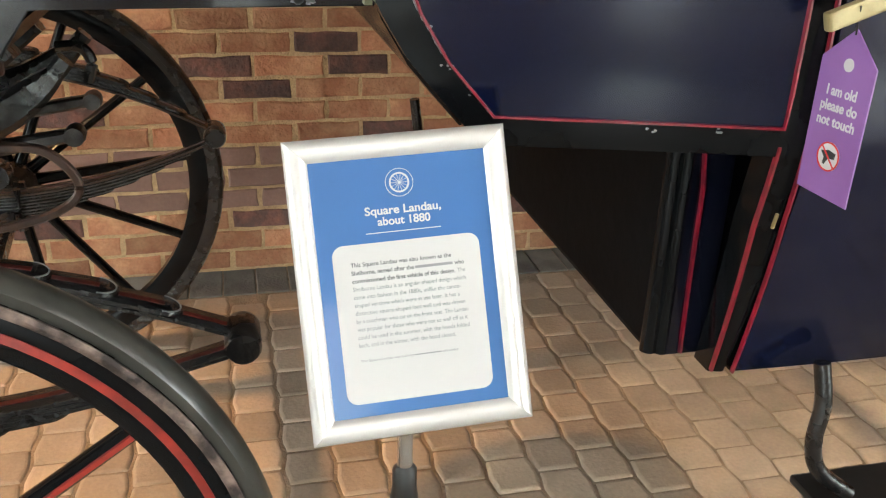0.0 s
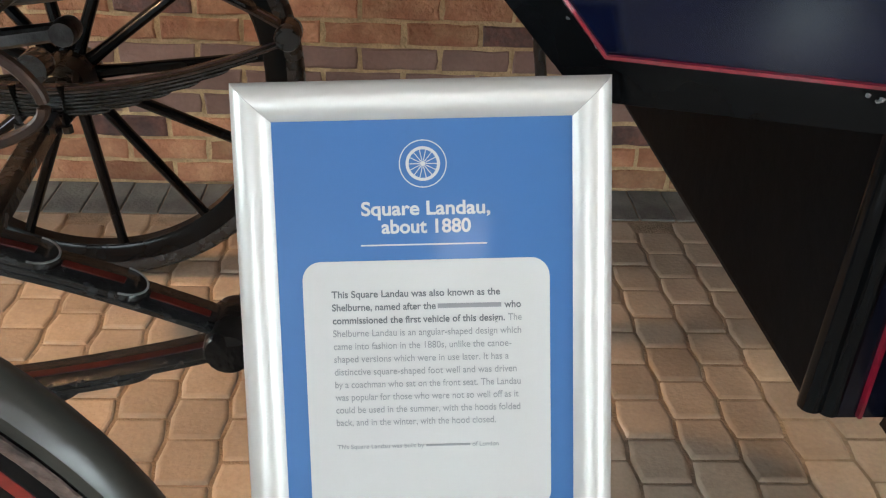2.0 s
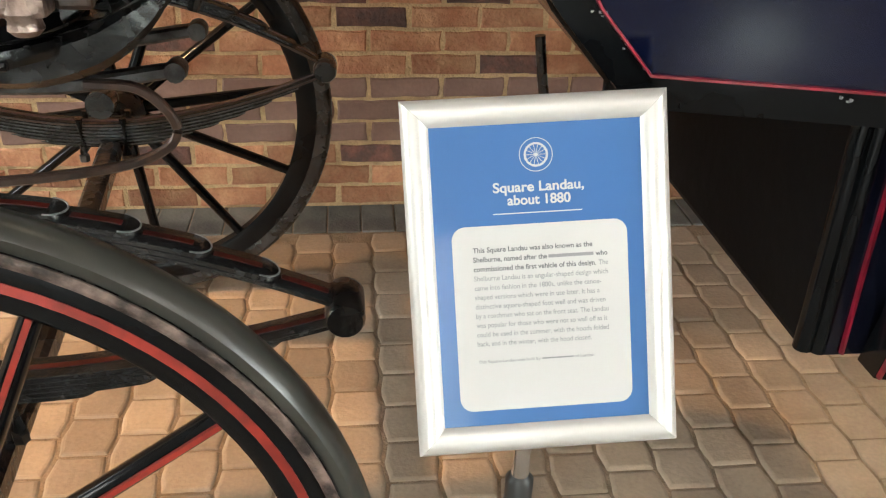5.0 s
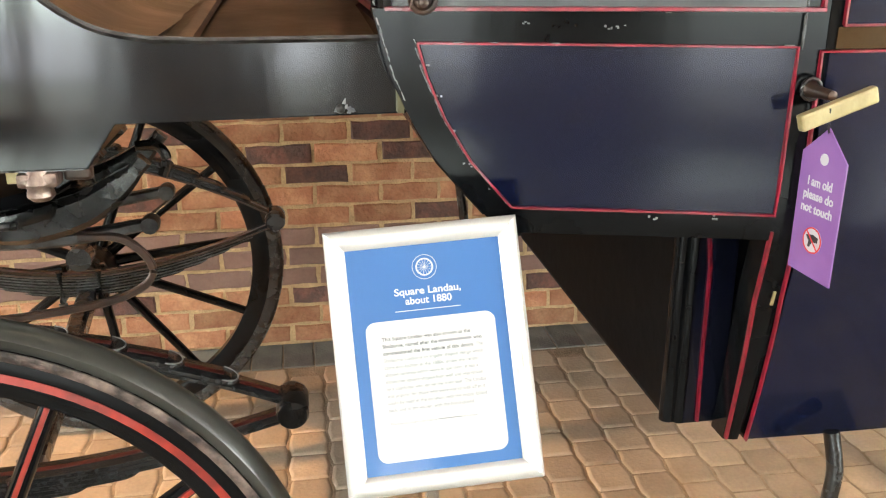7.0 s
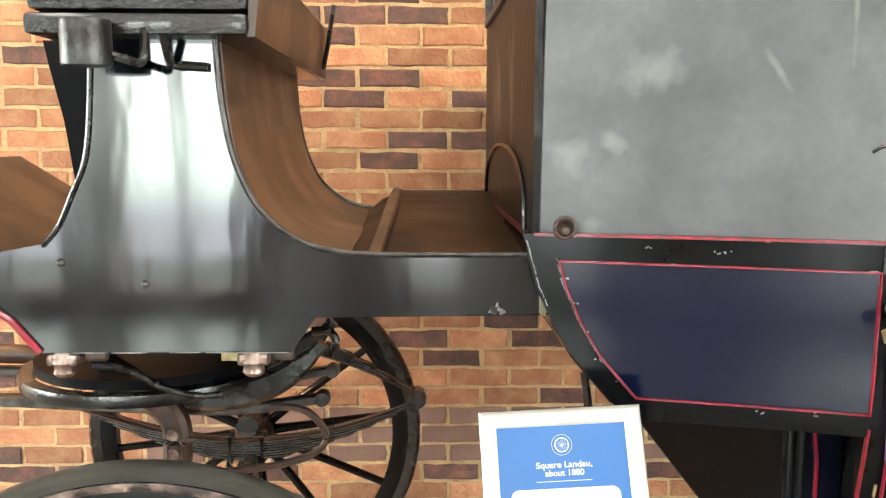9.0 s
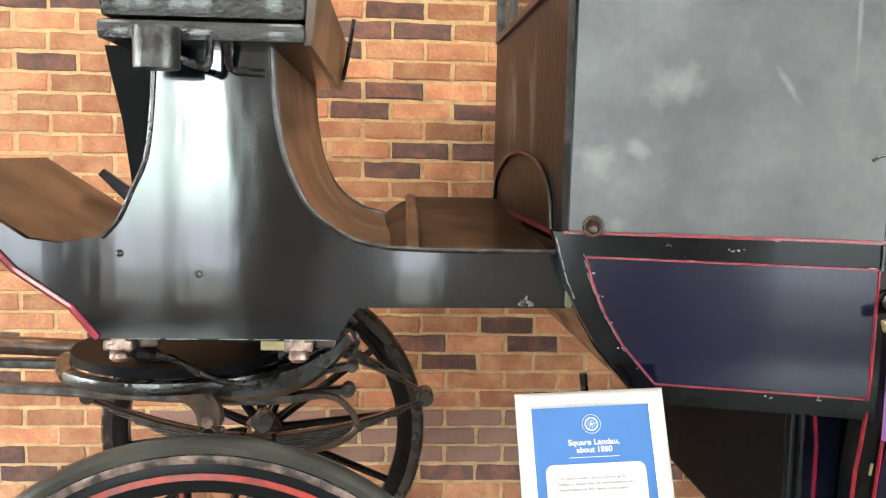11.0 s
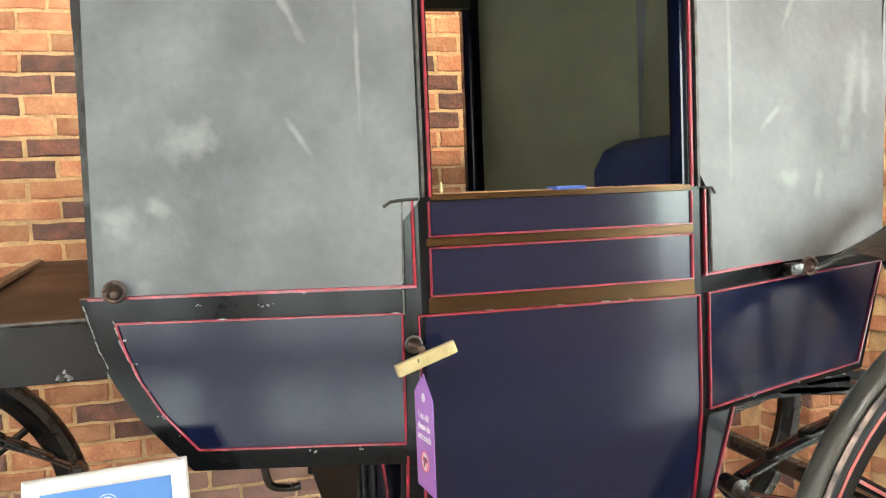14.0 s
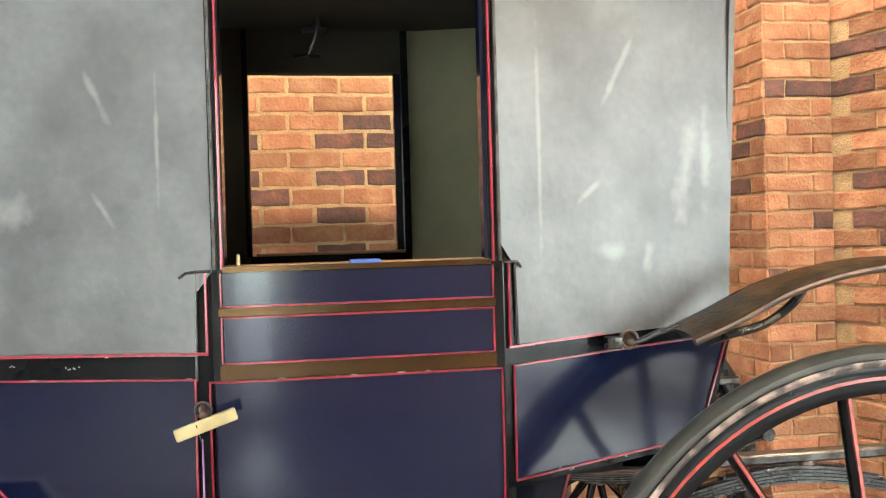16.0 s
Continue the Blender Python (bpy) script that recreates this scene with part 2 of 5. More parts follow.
FRONT = material("scuffed_brown_black_leather", (0.008, 0.0065, 0.006), 0.40, other=(0.17, 0.17, 0.16), scale=5, spec=0.25, mix=(0.56, 0.70), stretch=(1, 1.3, 0.6), fine=0.2, bump=0.2, bump_scale=50)
GUARD = material("worn_guard_leather", (0.05, 0.033, 0.018), 0.33, coat=0.3, other=(0.13, 0.09, 0.045), scale=25, mix=(0.45, 0.7), bump=0.3, bump_scale=60)
SPRING = material("black_spring_steel", (0.010, 0.0105, 0.011), 0.24, coat=0.2, other=(0.026, 0.027, 0.029), scale=90, mix=(0.45, 0.75), bump=0.2, bump_scale=110)
STRAP = material("blue_cloth_strap", (0.03, 0.06, 0.25), 0.8, other=(0.04, 0.08, 0.3), scale=40, fine=0.1)
AISLE = material("buff_aisle_floor", (0.29, 0.265, 0.235), 0.3, coat=0.1, other=(0.22, 0.20, 0.175), scale=4, fine=0.1)
GLASS = bpy.data.materials.new("window_glass")
GLASS.use_nodes = True
GLASS.node_tree.nodes["Principled BSDF"].inputs["Transmission Weight"].default_value = 1.0
GLASS.node_tree.nodes["Principled BSDF"].inputs["Roughness"].default_value = 0.02
GLASS.node_tree.nodes["Principled BSDF"].inputs["IOR"].default_value = 1.45
GRASS = material("outdoor_yard", (0.30, 0.29, 0.26), 0.9, other=(0.22, 0.22, 0.19), scale=3, fine=0.2)


# ---- mesh helpers ----
def part(name, bm, mat, parent=None, label="", smooth=False):
    me = bpy.data.meshes.new(name)
    bmesh.ops.recalc_face_normals(bm, faces=bm.faces[:])
    bm.to_mesh(me)
    bm.free()
    for m in (mat if isinstance(mat, (list, tuple)) else [mat]):
        me.materials.append(m)
    if smooth:
        for f in me.polygons:
            f.use_smooth = True
        me.set_sharp_from_angle(angle=radians(40))
    ob = new(name, me)
    ob.parent = parent
    if label:
        ob["label"] = label
    return ob


def empty(name, label, category, m=None, group=""):
    ob = tagged(new(name), label, category, group)
    ob.empty_display_size = 0.1
    if m is not None:
        ob.matrix_world = m
    return ob


def add_box(bm, lo, hi, bevel=0.0):
    lo, hi = Vector(lo), Vector(hi)
    r = bmesh.ops.create_cube(bm, size=1, matrix=Matrix.Translation((lo + hi) / 2) @ Matrix.Diagonal((*(hi - lo), 1)))
    if bevel:
        es = {e for v in r["verts"] for e in v.link_edges}
        bmesh.ops.bevel(bm, geom=list(es), offset=bevel, segments=2, affect='EDGES', profile=0.6)
    return bm


def box(lo, hi, bevel=0.0):
    return add_box(bmesh.new(), lo, hi, bevel)


def add_prism(bm, outline, y0, y1):
    """A closed outline of (x, z) points, pushed from y0 to y1."""
    a = [bm.verts.new((x, y0, z)) for x, z in outline]
    b = [bm.verts.new((x, y1, z)) for x, z in outline]
    n = len(a)
    bm.faces.new(a)
    bm.faces.new(b[::-1])
    for i in range(n):
        bm.faces.new((a[i], b[i], b[(i + 1) % n], a[(i + 1) % n]))
    return bm


def prism(outline, y0, y1, bevel=0.0):
    bm = add_prism(bmesh.new(), outline, y0, y1)
    if bevel:
        es = [e for e in bm.edges if abs(e.verts[0].co.y - e.verts[1].co.y) < 1e-6]
        bmesh.ops.bevel(bm, geom=es, offset=bevel, segments=2, affect='EDGES', profile=0.6)
    return bm


def add_sweep(bm, pts, profile, closed=False, up=(0, 0, 1), scale=None):
    """A profile of (side, up) points carried along pts."""
    pts = [Vector(p) for p in pts]
    n, rings = len(pts), []
    for i, p in enumerate(pts):
        a = pts[(i - 1) % n] if closed or i else p
        c = pts[(i + 1) % n] if closed or i < n - 1 else p
        d = (c - a).normalized()
        u = Vector(up)
        s = d.cross(u)
        if s.length < 1e-4:
            s = d.cross(Vector((0, 1, 0)))
        s.normalize()
        u = s.cross(d)
        k = scale[i] if scale else 1.0
        rings.append([bm.verts.new(p + s * x * k + u * z * k) for x, z in profile])
    m = len(profile)
    for i in range(n if closed else n - 1):
        r, q = rings[i], rings[(i + 1) % n]
        for j in range(m):
            bm.faces.new((r[j], r[(j + 1) % m], q[(j + 1) % m], q[j]))
    if not closed:
        bm.faces.new(rings[0])
        bm.faces.new(rings[-1][::-1])
    return bm


def ring_profile(r, n=8, sx=1.0):
    return [(r * sx * math.cos(2 * math.pi * k / n), r * math.sin(2 * math.pi * k / n)) for k in range(n)]


def rect_profile(w, h):
    b = min(w, h) * 0.2
    return [(-w / 2 + b, -h / 2), (w / 2 - b, -h / 2), (w / 2, -h / 2 + b), (w / 2, h / 2 - b), (w / 2 - b, h / 2), (-w / 2 + b, h / 2), (-w / 2, h / 2 - b), (-w / 2, -h / 2 + b)]


def tube(pts, r, n=8):
    return add_sweep(bmesh.new(), pts, ring_profile(r, n))


def spline(pts, n=8):
    """Catmull-Rom points through pts."""
    p = [Vector(q) for q in pts]
    p = [2 * p[0] - p[1]] + p + [2 * p[-1] - p[-2]]
    out = []
    for i in range(1, len(p) - 2):
        for k in range(n):
            t = k / n
            out.append(0.5 * (2 * p[i] + (p[i + 1] - p[i - 1]) * t + (2 * p[i - 1] - 5 * p[i] + 4 * p[i + 1] - p[i + 2]) * t * t + (3 * p[i] - p[i - 1] - 3 * p[i + 1] + p[i + 2]) * t ** 3))
    return out + [p[-2]]


def add_lathe(bm, profile, m, n=32):
    """A profile of (radius, along) points turned about the local z axis of m."""
    rings = [[bm.verts.new(m @ Vector((r * math.cos(2 * math.pi * k / n), r * math.sin(2 * math.pi * k / n), h))) for k in range(n)] for r, h in profile]
    for a, b in zip(rings, rings[1:]):
        for k in range(n):
            bm.faces.new((a[k], a[(k + 1) % n], b[(k + 1) % n], b[k]))
    return bm, rings


def lathe(profile, m=Matrix(), n=32, closed=False, caps=True):
    bm, rings = add_lathe(bmesh.new(), profile, m, n)
    if closed:
        for k in range(n):
            bm.faces.new((rings[-1][k], rings[-1][(k + 1) % n], rings[0][(k + 1) % n], rings[0][k]))
    elif caps:
        bm.faces.new(rings[0][::-1])
        bm.faces.new(rings[-1])
    return bm


# ---- the hall ----
WALL_Y = 2.809
FLOOR_Z = -0.04
CENTRE = 1.50


def structure(ob, label, category):
    return tagged(ob, label, category, kind="structure")


structure(part("floor_aisle", box((-6, -4.6, -0.24), (6, -0.66, FLOOR_Z - 0.004)), AISLE), "plain buff floor of the visitor aisle", "floor")
floor = structure(part("floor", box((-6, -0.66, -0.24), (6, 2.82, FLOOR_Z - 0.0055)), JOINT), "floor bed of buff paving setts with sandy joints", "floor")
wall_back = structure(part("wall_back", box((-6, WALL_Y + 0.0045, -0.24), (6, 3.05, 3.4)), MORTAR), "red and burnt brick wall with sandy yellow mortar joints", "wall")
bm = bmesh.new()
for lo, hi in (((-6.25, -4.6, -0.2), (-6, 3.05, 0.2)), ((-6.25, -4.6, 2.7), (-6, 3.05, 3.4)), ((-6.25, -4.6, 0.2), (-6, -0.4, 2.7)), ((-6.25, 2.6, 0.2), (-6, 3.05, 2.7)), ((-6.15, 1.05, 0.2), (-6.05, 1.15, 2.7))):
    add_box(bm, lo, hi)
structure(part("wall_west", bm, PLASTER), "plain cream plastered side wall of the hall", "wall")
bm = bmesh.new()
for lo, hi in (((6, -4.6, -0.2), (6.25, 3.05, 0.2)), ((6, -4.6, 2.6), (6.25, 3.05, 3.4)), ((6, -1.2, 0.2), (6.25, 3.05, 2.6)), ((6, -4.6, 0.2), (6.25, -4.2, 2.6)), ((6.05, -2.75, 0.2), (6.15, -2.65, 2.6))):
    add_box(bm, lo, hi)
structure(part("wall_east", bm, PLASTER), "plain cream plastered side wall of the hall", "wall")
structure(part("ceiling", box((-6.25, -4.85, 3.4), (6.25, 3.05, 3.55)), PLASTER), "plain pale ceiling of the display hall", "ceiling")
bm = bmesh.new()
add_box(bm, (-6.25, -4.85, -0.2), (6.25, -4.6, 0.12))
add_box(bm, (-6.25, -4.85, 2.7), (6.25, -4.6, 3.4))
edges = (-6.25, -4.0, -2.95, -2.5, -1.45, -0.1, 0.28, 4.6, 5.95, 6.25)
for x0, x1 in zip(edges[::2], edges[1::2]):
    add_box(bm, (x0, -4.85, 0.12), (x1, -4.6, 2.7))
for xm in (-3.48, -1.98, 5.2):
    add_box(bm, (xm - 0.05, -4.78, 0.12), (xm + 0.05, -4.7, 2.7))
structure(part("wall_front", bm, DIM), "tan boarded front wall with tall windows facing the yard", "wall")
structure(part("ground", box((-60, -80, -0.4), (60, -4.85, -0.21)), GRASS), "pale paved yard outside the hall windows", "ground")
glow = bpy.data.materials.new("bright_hazy_distance")
glow.use_nodes = True
gn, gl = glow.node_tree.nodes, glow.node_tree.links
em = gn.new("ShaderNodeEmission")
ramp = gn.new("ShaderNodeValToRGB")
sep = gn.new("ShaderNodeSeparateXYZ")
gl.new(gn.new("ShaderNodeTexCoord").outputs["Object"], sep.inputs[0])
rng_z = gn.new("ShaderNodeMapRange")
rng_z.inputs[2].default_value = 6.0
gl.new(sep.outputs["Z"], rng_z.inputs[0])
gl.new(rng_z.outputs[0], ramp.inputs[0])
ramp.color_ramp.elements[0].position, ramp.color_ramp.elements[0].color = 0.05, (0.30, 0.31, 0.32, 1)
ramp.color_ramp.elements[1].position, ramp.color_ramp.elements[1].color = 0.20, (0.78, 0.92, 0.80, 1)
e2 = ramp.color_ramp.elements.new(0.55)
e2.color = (1.0, 1.0, 0.98, 1)
em.inputs[1].default_value = 26.0
gl.new(ramp.outputs[0], em.inputs[0])
gl.new(em.outputs[0], gn["Material Output"].inputs[0])
structure(part("backdrop", box((-14, -9.1, -0.2), (14, -9.0, 6)), glow), "pale hazy daylight and greenery beyond the yard", "backdrop")
structure(part("backdrop_east", box((10.0, -12, -0.2), (10.1, 6, 6)), glow), "pale hazy daylight and greenery beyond the yard", "backdrop")
structure(part("backdrop_west", box((-10.1, -12, -0.2), (-10.0, 8, 6)), glow), "pale hazy daylight and greenery beyond the yard", "backdrop")
# brick pier standing out from the wall
pier = structure(part("wall_pier", box((2.632, 2.462, -0.05), (2.915, 2.817, 3.4)), MORTAR), "red brick pier standing out from the wall", "wall")

# side wall running forward from the pier at a slant
SIDE = pose(2.915, 2.50, 0, 0, 0, -70)
side_bm = box((0, 0.0045, -0.24), (2.6, 0.2, 3.4))
side_bm.transform(SIDE)
wall_side = structure(part("wall_side", side_bm, MORTAR), "red brick side wall slanting forward from the pier", "wall")

# ---- body shape ----
def lerp(a, b, t):
    return a + (b - a) * t


def side_y(x, z):
    """The near side of the coach body: widest at the door, drawn in to both ends and towards the bottom."""
    y = 0.85
    if x < 0.655:
        y += 0.14 * min(1.2, ((0.655 - x) / 0.515)) ** 0.9
    if 0.655 < x < 1.165:
        y -= 0.006 * (1 - ((x - 0.91) / 0.255) ** 2)
    if x > 1.165:
        y += 0.14 * min(1.2, ((x - 1.165) / 0.515)) ** 0.9
    if z < 0.90:
        y += 0.10 * ((0.90 - z) / 0.42) ** 1.4
    return y


def flip(p, far):
    return (p[0], 2 * CENTRE - p[1] if far else p[1], p[2] + 0.008)


def add_sheet(bm, left, right, z0, z1, off=0.0, thick=0.02, nx=10, nz=8, far=False, surf=side_y):
    """A panel of the body side between the edges left(z) and right(z), standing off outwards, thick inwards."""
    lf = left if callable(left) else (lambda z: left)
    rf = right if callable(right) else (lambda z: right)
    lo = z0 if callable(z0) else (lambda u: z0)
    hi = z1 if callable(z1) else (lambda u: z1)
    layers = []
    for d in (-off, -off + thick):
        g = []
        for j in range(nz + 1):
            row = []
            for i in range(nx + 1):
                u = i / nx
                za = lerp(lo(u), hi(u), j / nz)
                x = lerp(lf(za), rf(za), u)
                row.append(bm.verts.new(flip((x, surf(x, za) + d, za), far)))
            g.append(row)
        layers.append(g)
    for g in layers:
        for j in range(nz):
            for i in range(nx):
                bm.faces.new((g[j][i], g[j][i + 1], g[j + 1][i + 1], g[j + 1][i]))
    a, b = layers
    rim = [(0, i) for i in range(nx)] + [(j, nx) for j in range(nz)] + [(nz, i) for i in range(nx, 0, -1)] + [(j, 0) for j in range(nz, 0, -1)]
    for k in range(len(rim)):
        (j0, i0), (j1, i1) = rim[k], rim[(k + 1) % len(rim)]
        bm.faces.new((a[j0][i0], a[j1][i1], b[j1][i1], b[j0][i0]))
    return bm


def sheet(*args, **kw):
    return add_sheet(bmesh.new(), *args, **kw)


def add_line(bm, pts, width=0.0038, off=0.006, high=0.003, far=False, surf=side_y):
    """A raised painted line on the body side through (x, z) points."""
    dense = []
    for (x0, z0), (x1, z1) in zip(pts, pts[1:]):
        n = max(1, int(math.hypot(x1 - x0, z1 - z0) / 0.04))
        dense += [(lerp(x0, x1, k / n), lerp(z0, z1, k / n)) for k in range(n)]
    dense.append(pts[-1])
    return add_sweep(bm, [flip((x, surf(x, z) - off, z), far) for x, z in dense], [(-width / 2, -high), (width / 2, -high), (width / 2 * 0.7, high), (-width / 2 * 0.7, high)], up=(0, -1 if not far else 1, 0))


def line(pts, **kw):
    return add_line(bmesh.new(), pts, **kw)

# ---- the coach ----
coach = empty("horse_carriage", "dark blue and black closed landau carriage with red lining", "carriage", Matrix.Translation((0.0115, 0.025, 0.056)) @ Matrix.Diagonal((1.0335, 1.04, 1.04, 1)))
FRONT_CURVE = [(0.168, 1.088), (0.180, 1.045), (0.203, 0.99), (0.236, 0.935), (0.290, 0.873)]


def curve_x(z, shift=0.0):
    c = FRONT_CURVE
    if z >= c[0][1]:
        return c[0][0] - (z - c[0][1]) * 0.25 + shift
    for (x0, z0), (x1, z1) in zip(c, c[1:]):
        if z >= z1:
            return lerp(x0, x1, (z0 - z) / (z0 - z1)) + shift
    return c[-1][0] + (c[-1][1] - z) * 0.9 + shift


for far in (False, True):
    # front quarter: black rail frame, blue panel, red lines
    fq = part("front_quarter_frame", sheet(lambda z: curve_x(z, -0.045), 0.655, 0.835, 1.13, off=0, thick=0.03, nx=14, nz=14, far=far), BLACK, coach, smooth=True)
    part("blue_panel", sheet(lambda z: curve_x(z), 0.622, 0.874, 1.086, off=0.003, thick=0.006, nx=12, nz=10, far=far), NAVY, fq, "glossy dark blue panel", smooth=True)
    bm = line(FRONT_CURVE + [(0.621, 0.872), (0.623, 1.087), (0.168, 1.088)], far=far, off=0.005)
    part("red_line", bm, RED, fq, "thin red painted line")
    part("red_line", line([(0.128, 1.13), (0.646, 1.132)], width=0.006, off=0.0095, far=far), RED, fq, "thin red painted line")
    # narrow side panel of the foot well beside the door
    well = lambda x, z: 1.0
    for flip_x in (False, True):
        xa, xb = 0.594, 0.655
        if flip_x:
            rear = lambda z: 1.231 + 0.29 * (z - 0.487)
            sp = part("foot_well_side", sheet(1.150, rear, 0.487, 0.865, thick=0.02, far=far, surf=well), NIGHT, coach, "dark blue side of the square foot well", smooth=True)
            part("red_line", line([(rear(z) - 0.006, z) for z in (0.86, 0.75, 0.62, 0.49)], far=far, off=0.003, width=0.005, surf=well), RED, sp)
            part("door_pillar", sheet(1.160, 1.186, 0.478, 0.86, off=-0.004, thick=0.04, nx=3, nz=10, far=far), BLACK, coach, smooth=True)
            continue
        sp = part("foot_well_side", sheet(xa, xb, 0.487, 0.85, thick=0.02, far=far, surf=well), NIGHT, coach, "dark blue side of the square foot well", smooth=True)
        part("red_line", line([(0.600, 0.838), (0.611, 0.75), (0.612, 0.62), (0.615, 0.49)], far=far, off=0.003, width=0.005, surf=well), RED, sp)
        for bx, br, by in ((0.573, 0.013, 1.018), (0.589, 0.011, 1.010)):
            part("corner_bead", add_sweep(bmesh.new(), [flip((bx, by, z), far) for z in (0.85, 0.7, 0.487)], ring_profile(br, 12)), BLACK, sp, "rounded corner bead", smooth=True)
        # black pillar between foot well and door
        lo_x = lambda z: 0.622 + max(0, 0.74 - z) * 0.075
        part("door_pillar", sheet(lo_x, 0.664, 0.478, 0.85, off=-0.004, thick=0.04, nx=3, nz=10, far=far), BLACK, coach, smooth=True)
        part("red_line", line([(lo_x(z) + 0.003, z) for z in (0.848, 0.74, 0.60, 0.482)], far=far, off=-0.001, width=0.005), RED, sp)
    # door
    door = part("door", sheet(lambda z: 0.655 if z > 0.75 else 0.655 + (0.75 - z) * 0.06, 1.167, 0.482, 1.272, off=0.002, thick=0.035, nx=12, nz=20, far=far), BLACK, coach, "dark blue door with red lining, window lowered", smooth=True)
    part("lower_panel", sheet(lambda z: 0.658 if z > 0.75 else 0.658 + (0.75 - z) * 0.06, 1.158, 0.487, 1.082, off=0.006, thick=0.006, nx=10, nz=16, far=far), NAVY, door, "glossy dark blue panel", smooth=True)
    part("middle_panel", sheet(0.674, 1.146, 1.115, 1.192, off=0.006, thick=0.006, far=far), NAVY, door, smooth=True)
    part("upper_panel", sheet(0.674, 1.146, 1.212, 1.268, off=0.006, thick=0.006, far=far), NAVY, door, smooth=True)
    part("red_line", line([(0.669, 0.485), (0.660, 0.62), (0.652, 0.75), (0.648, 0.90), (0.648, 1.083), (1.160, 1.083), (1.160, 0.485)], far=far, off=0.008), RED, door)
    part("red_line", line([(0.671, 1.114), (1.147, 1.114), (1.147, 1.192), (0.671, 1.192), (0.671, 1.114)], far=far, off=0.008), RED, door)
    part("red_line", line([(0.671, 1.268), (0.671, 1.211), (1.147, 1.211), (1.147, 1.268)], far=far, off=0.008), RED, door)
    # rails and sill moulding coloured gold-brown for the warm glints along them
    for za, zb in ((1.0855, 1.1115), (1.1945, 1.2085)):
        part("door_rail", sheet(0.666, 1.152, za, zb, off=0.0045, thick=0.006, nx=10, nz=2, far=far), RAIL_GLINT, door, "varnished rail with golden reflection put into its colour", smooth=True)
    part("sill_moulding", sheet(0.674, 1.146, 1.2695, 1.279, off=0.010, thick=0.012, nx=10, nz=2, far=far), RAIL_GLINT, door, smooth=True)
    part("window_sill", box((0.678, 0.855, 1.280) if not far else (0.678, 2.105, 1.280), (1.142, 0.895, 1.289) if not far else (1.142, 2.145, 1.289), 0.003), WOOD, door, "varnished orange wood sill")
    # rear quarter
    rise = lambda u: 0.86 + 0.03 * u
    rq = part("rear_quarter_frame", sheet(1.167, lambda z: 1.60 + (z - 0.86) * 0.32, rise, lambda u: 1.125 + 0.015 * u, thick=0.03, nx=14, nz=10, far=far), BLACK, coach, smooth=True)
    part("blue_panel", sheet(1.186, lambda z: 1.59 + (z - 0.88) * 0.33, lambda u: 0.876 + 0.03 * u, lambda u: 1.084 + 0.022 * u, off=0.003, thick=0.006, nx=12, nz=10, far=far), NAVY, rq, "glossy dark blue panel", smooth=True)
    part("red_line", line([(1.185, 0.875), (1.185, 1.084), (1.666, 1.107), (1.592, 0.905), (1.185, 0.875)], far=far, off=0.005), RED, rq)
    part("red_line", line([(1.175, 1.118), (1.50, 1.133)], width=0.006, far=far, off=0.004), RED, rq)
    # hood sides
    lean = lambda x, z: side_y(x, 1.2) + 0.02 * max(0, z - 1.5) - 0.004 * math.sin(8 * x + 2.2 * z)
    hood = part("hood_front_side", sheet(lambda z: 0.138 + 0.012 * (z - 1.13), lambda z: 0.628 if z < 1.27 else 0.657, 1.128, 1.99, off=0.004, thick=0.02, nx=16, nz=24, far=far, surf=lean), HOOD, coach, "taut grey black hood leather with chalky scuffs", smooth=True)
    hood2 = part("hood_rear_side", sheet(lambda z: 1.19 if z < 1.27 else 1.165, lambda z: 1.672 + 0.05 * (z - 1.13), lambda u: 1.12 + 0.015 * u, 2.0, off=0.004, thick=0.02, nx=16, nz=24, far=far, surf=lean), HOOD, coach, "taut grey black hood leather with chalky scuffs", smooth=True)
    for x0, hx in (((0.657, 0.679) if not far else (0.645, 0.662)), (1.143, 1.165)):
        post = part("window_post", sheet(x0, hx, 1.272, 1.98, off=0.006, thick=0.06, nx=2, nz=8, far=far), BLACK, coach, smooth=True)
        inner, outer = (hx - 0.005, x0 + 0.005) if x0 < 0.9 else (x0 + 0.006, hx - 0.004)
        part("red_line", line([(inner, 1.275), (inner, 1.98)], far=far, off=0.008, width=0.0055), RED, post)
        part("worn_edge", line([(outer, 1.275), (outer, 1.98)], far=far, off=0.0085, width=0.007, high=0.004), STEEL, post, "worn grey metal edge")
    part("hood_corner", sheet(0.626, 0.657, 1.13, 1.272, off=0.001, thick=0.03, nx=2, nz=4, far=far), BLACK, coach, smooth=True)
    part("hood_corner", sheet(1.165, 1.192, 1.12, 1.272, off=0.001, thick=0.03, nx=2, nz=4, far=far), BLACK, coach, smooth=True)
    part("hood_cord", tube([flip((x, side_y(x, z) - 0.008, z), far) for x, z in ((0.600, 1.262), (0.612, 1.270), (0.63, 1.272), (0.655, 1.273))], 0.0026), LEATHER, hood, smooth=True)
    part("hood_cord", tube([flip((x, side_y(x, z) - 0.006, z), far) for x, z in ((0.630, 1.272), (0.628, 1.2), (0.626, 1.085))], 0.0024), LEATHER, hood, smooth=True)
    part("hood_cord", tube([flip((x, side_y(x, z) - 0.008, z), far) for x, z in ((1.168, 1.273), (1.195, 1.272), (1.203, 1.262))], 0.0026), LEATHER, hood2, smooth=True)
    part("hood_cord", tube([flip((x, side_y(x, z) - 0.006, z), far) for x, z in ((1.190, 1.272), (1.192, 1.2), (1.194, 1.12))], 0.0024), LEATHER, hood2, smooth=True)
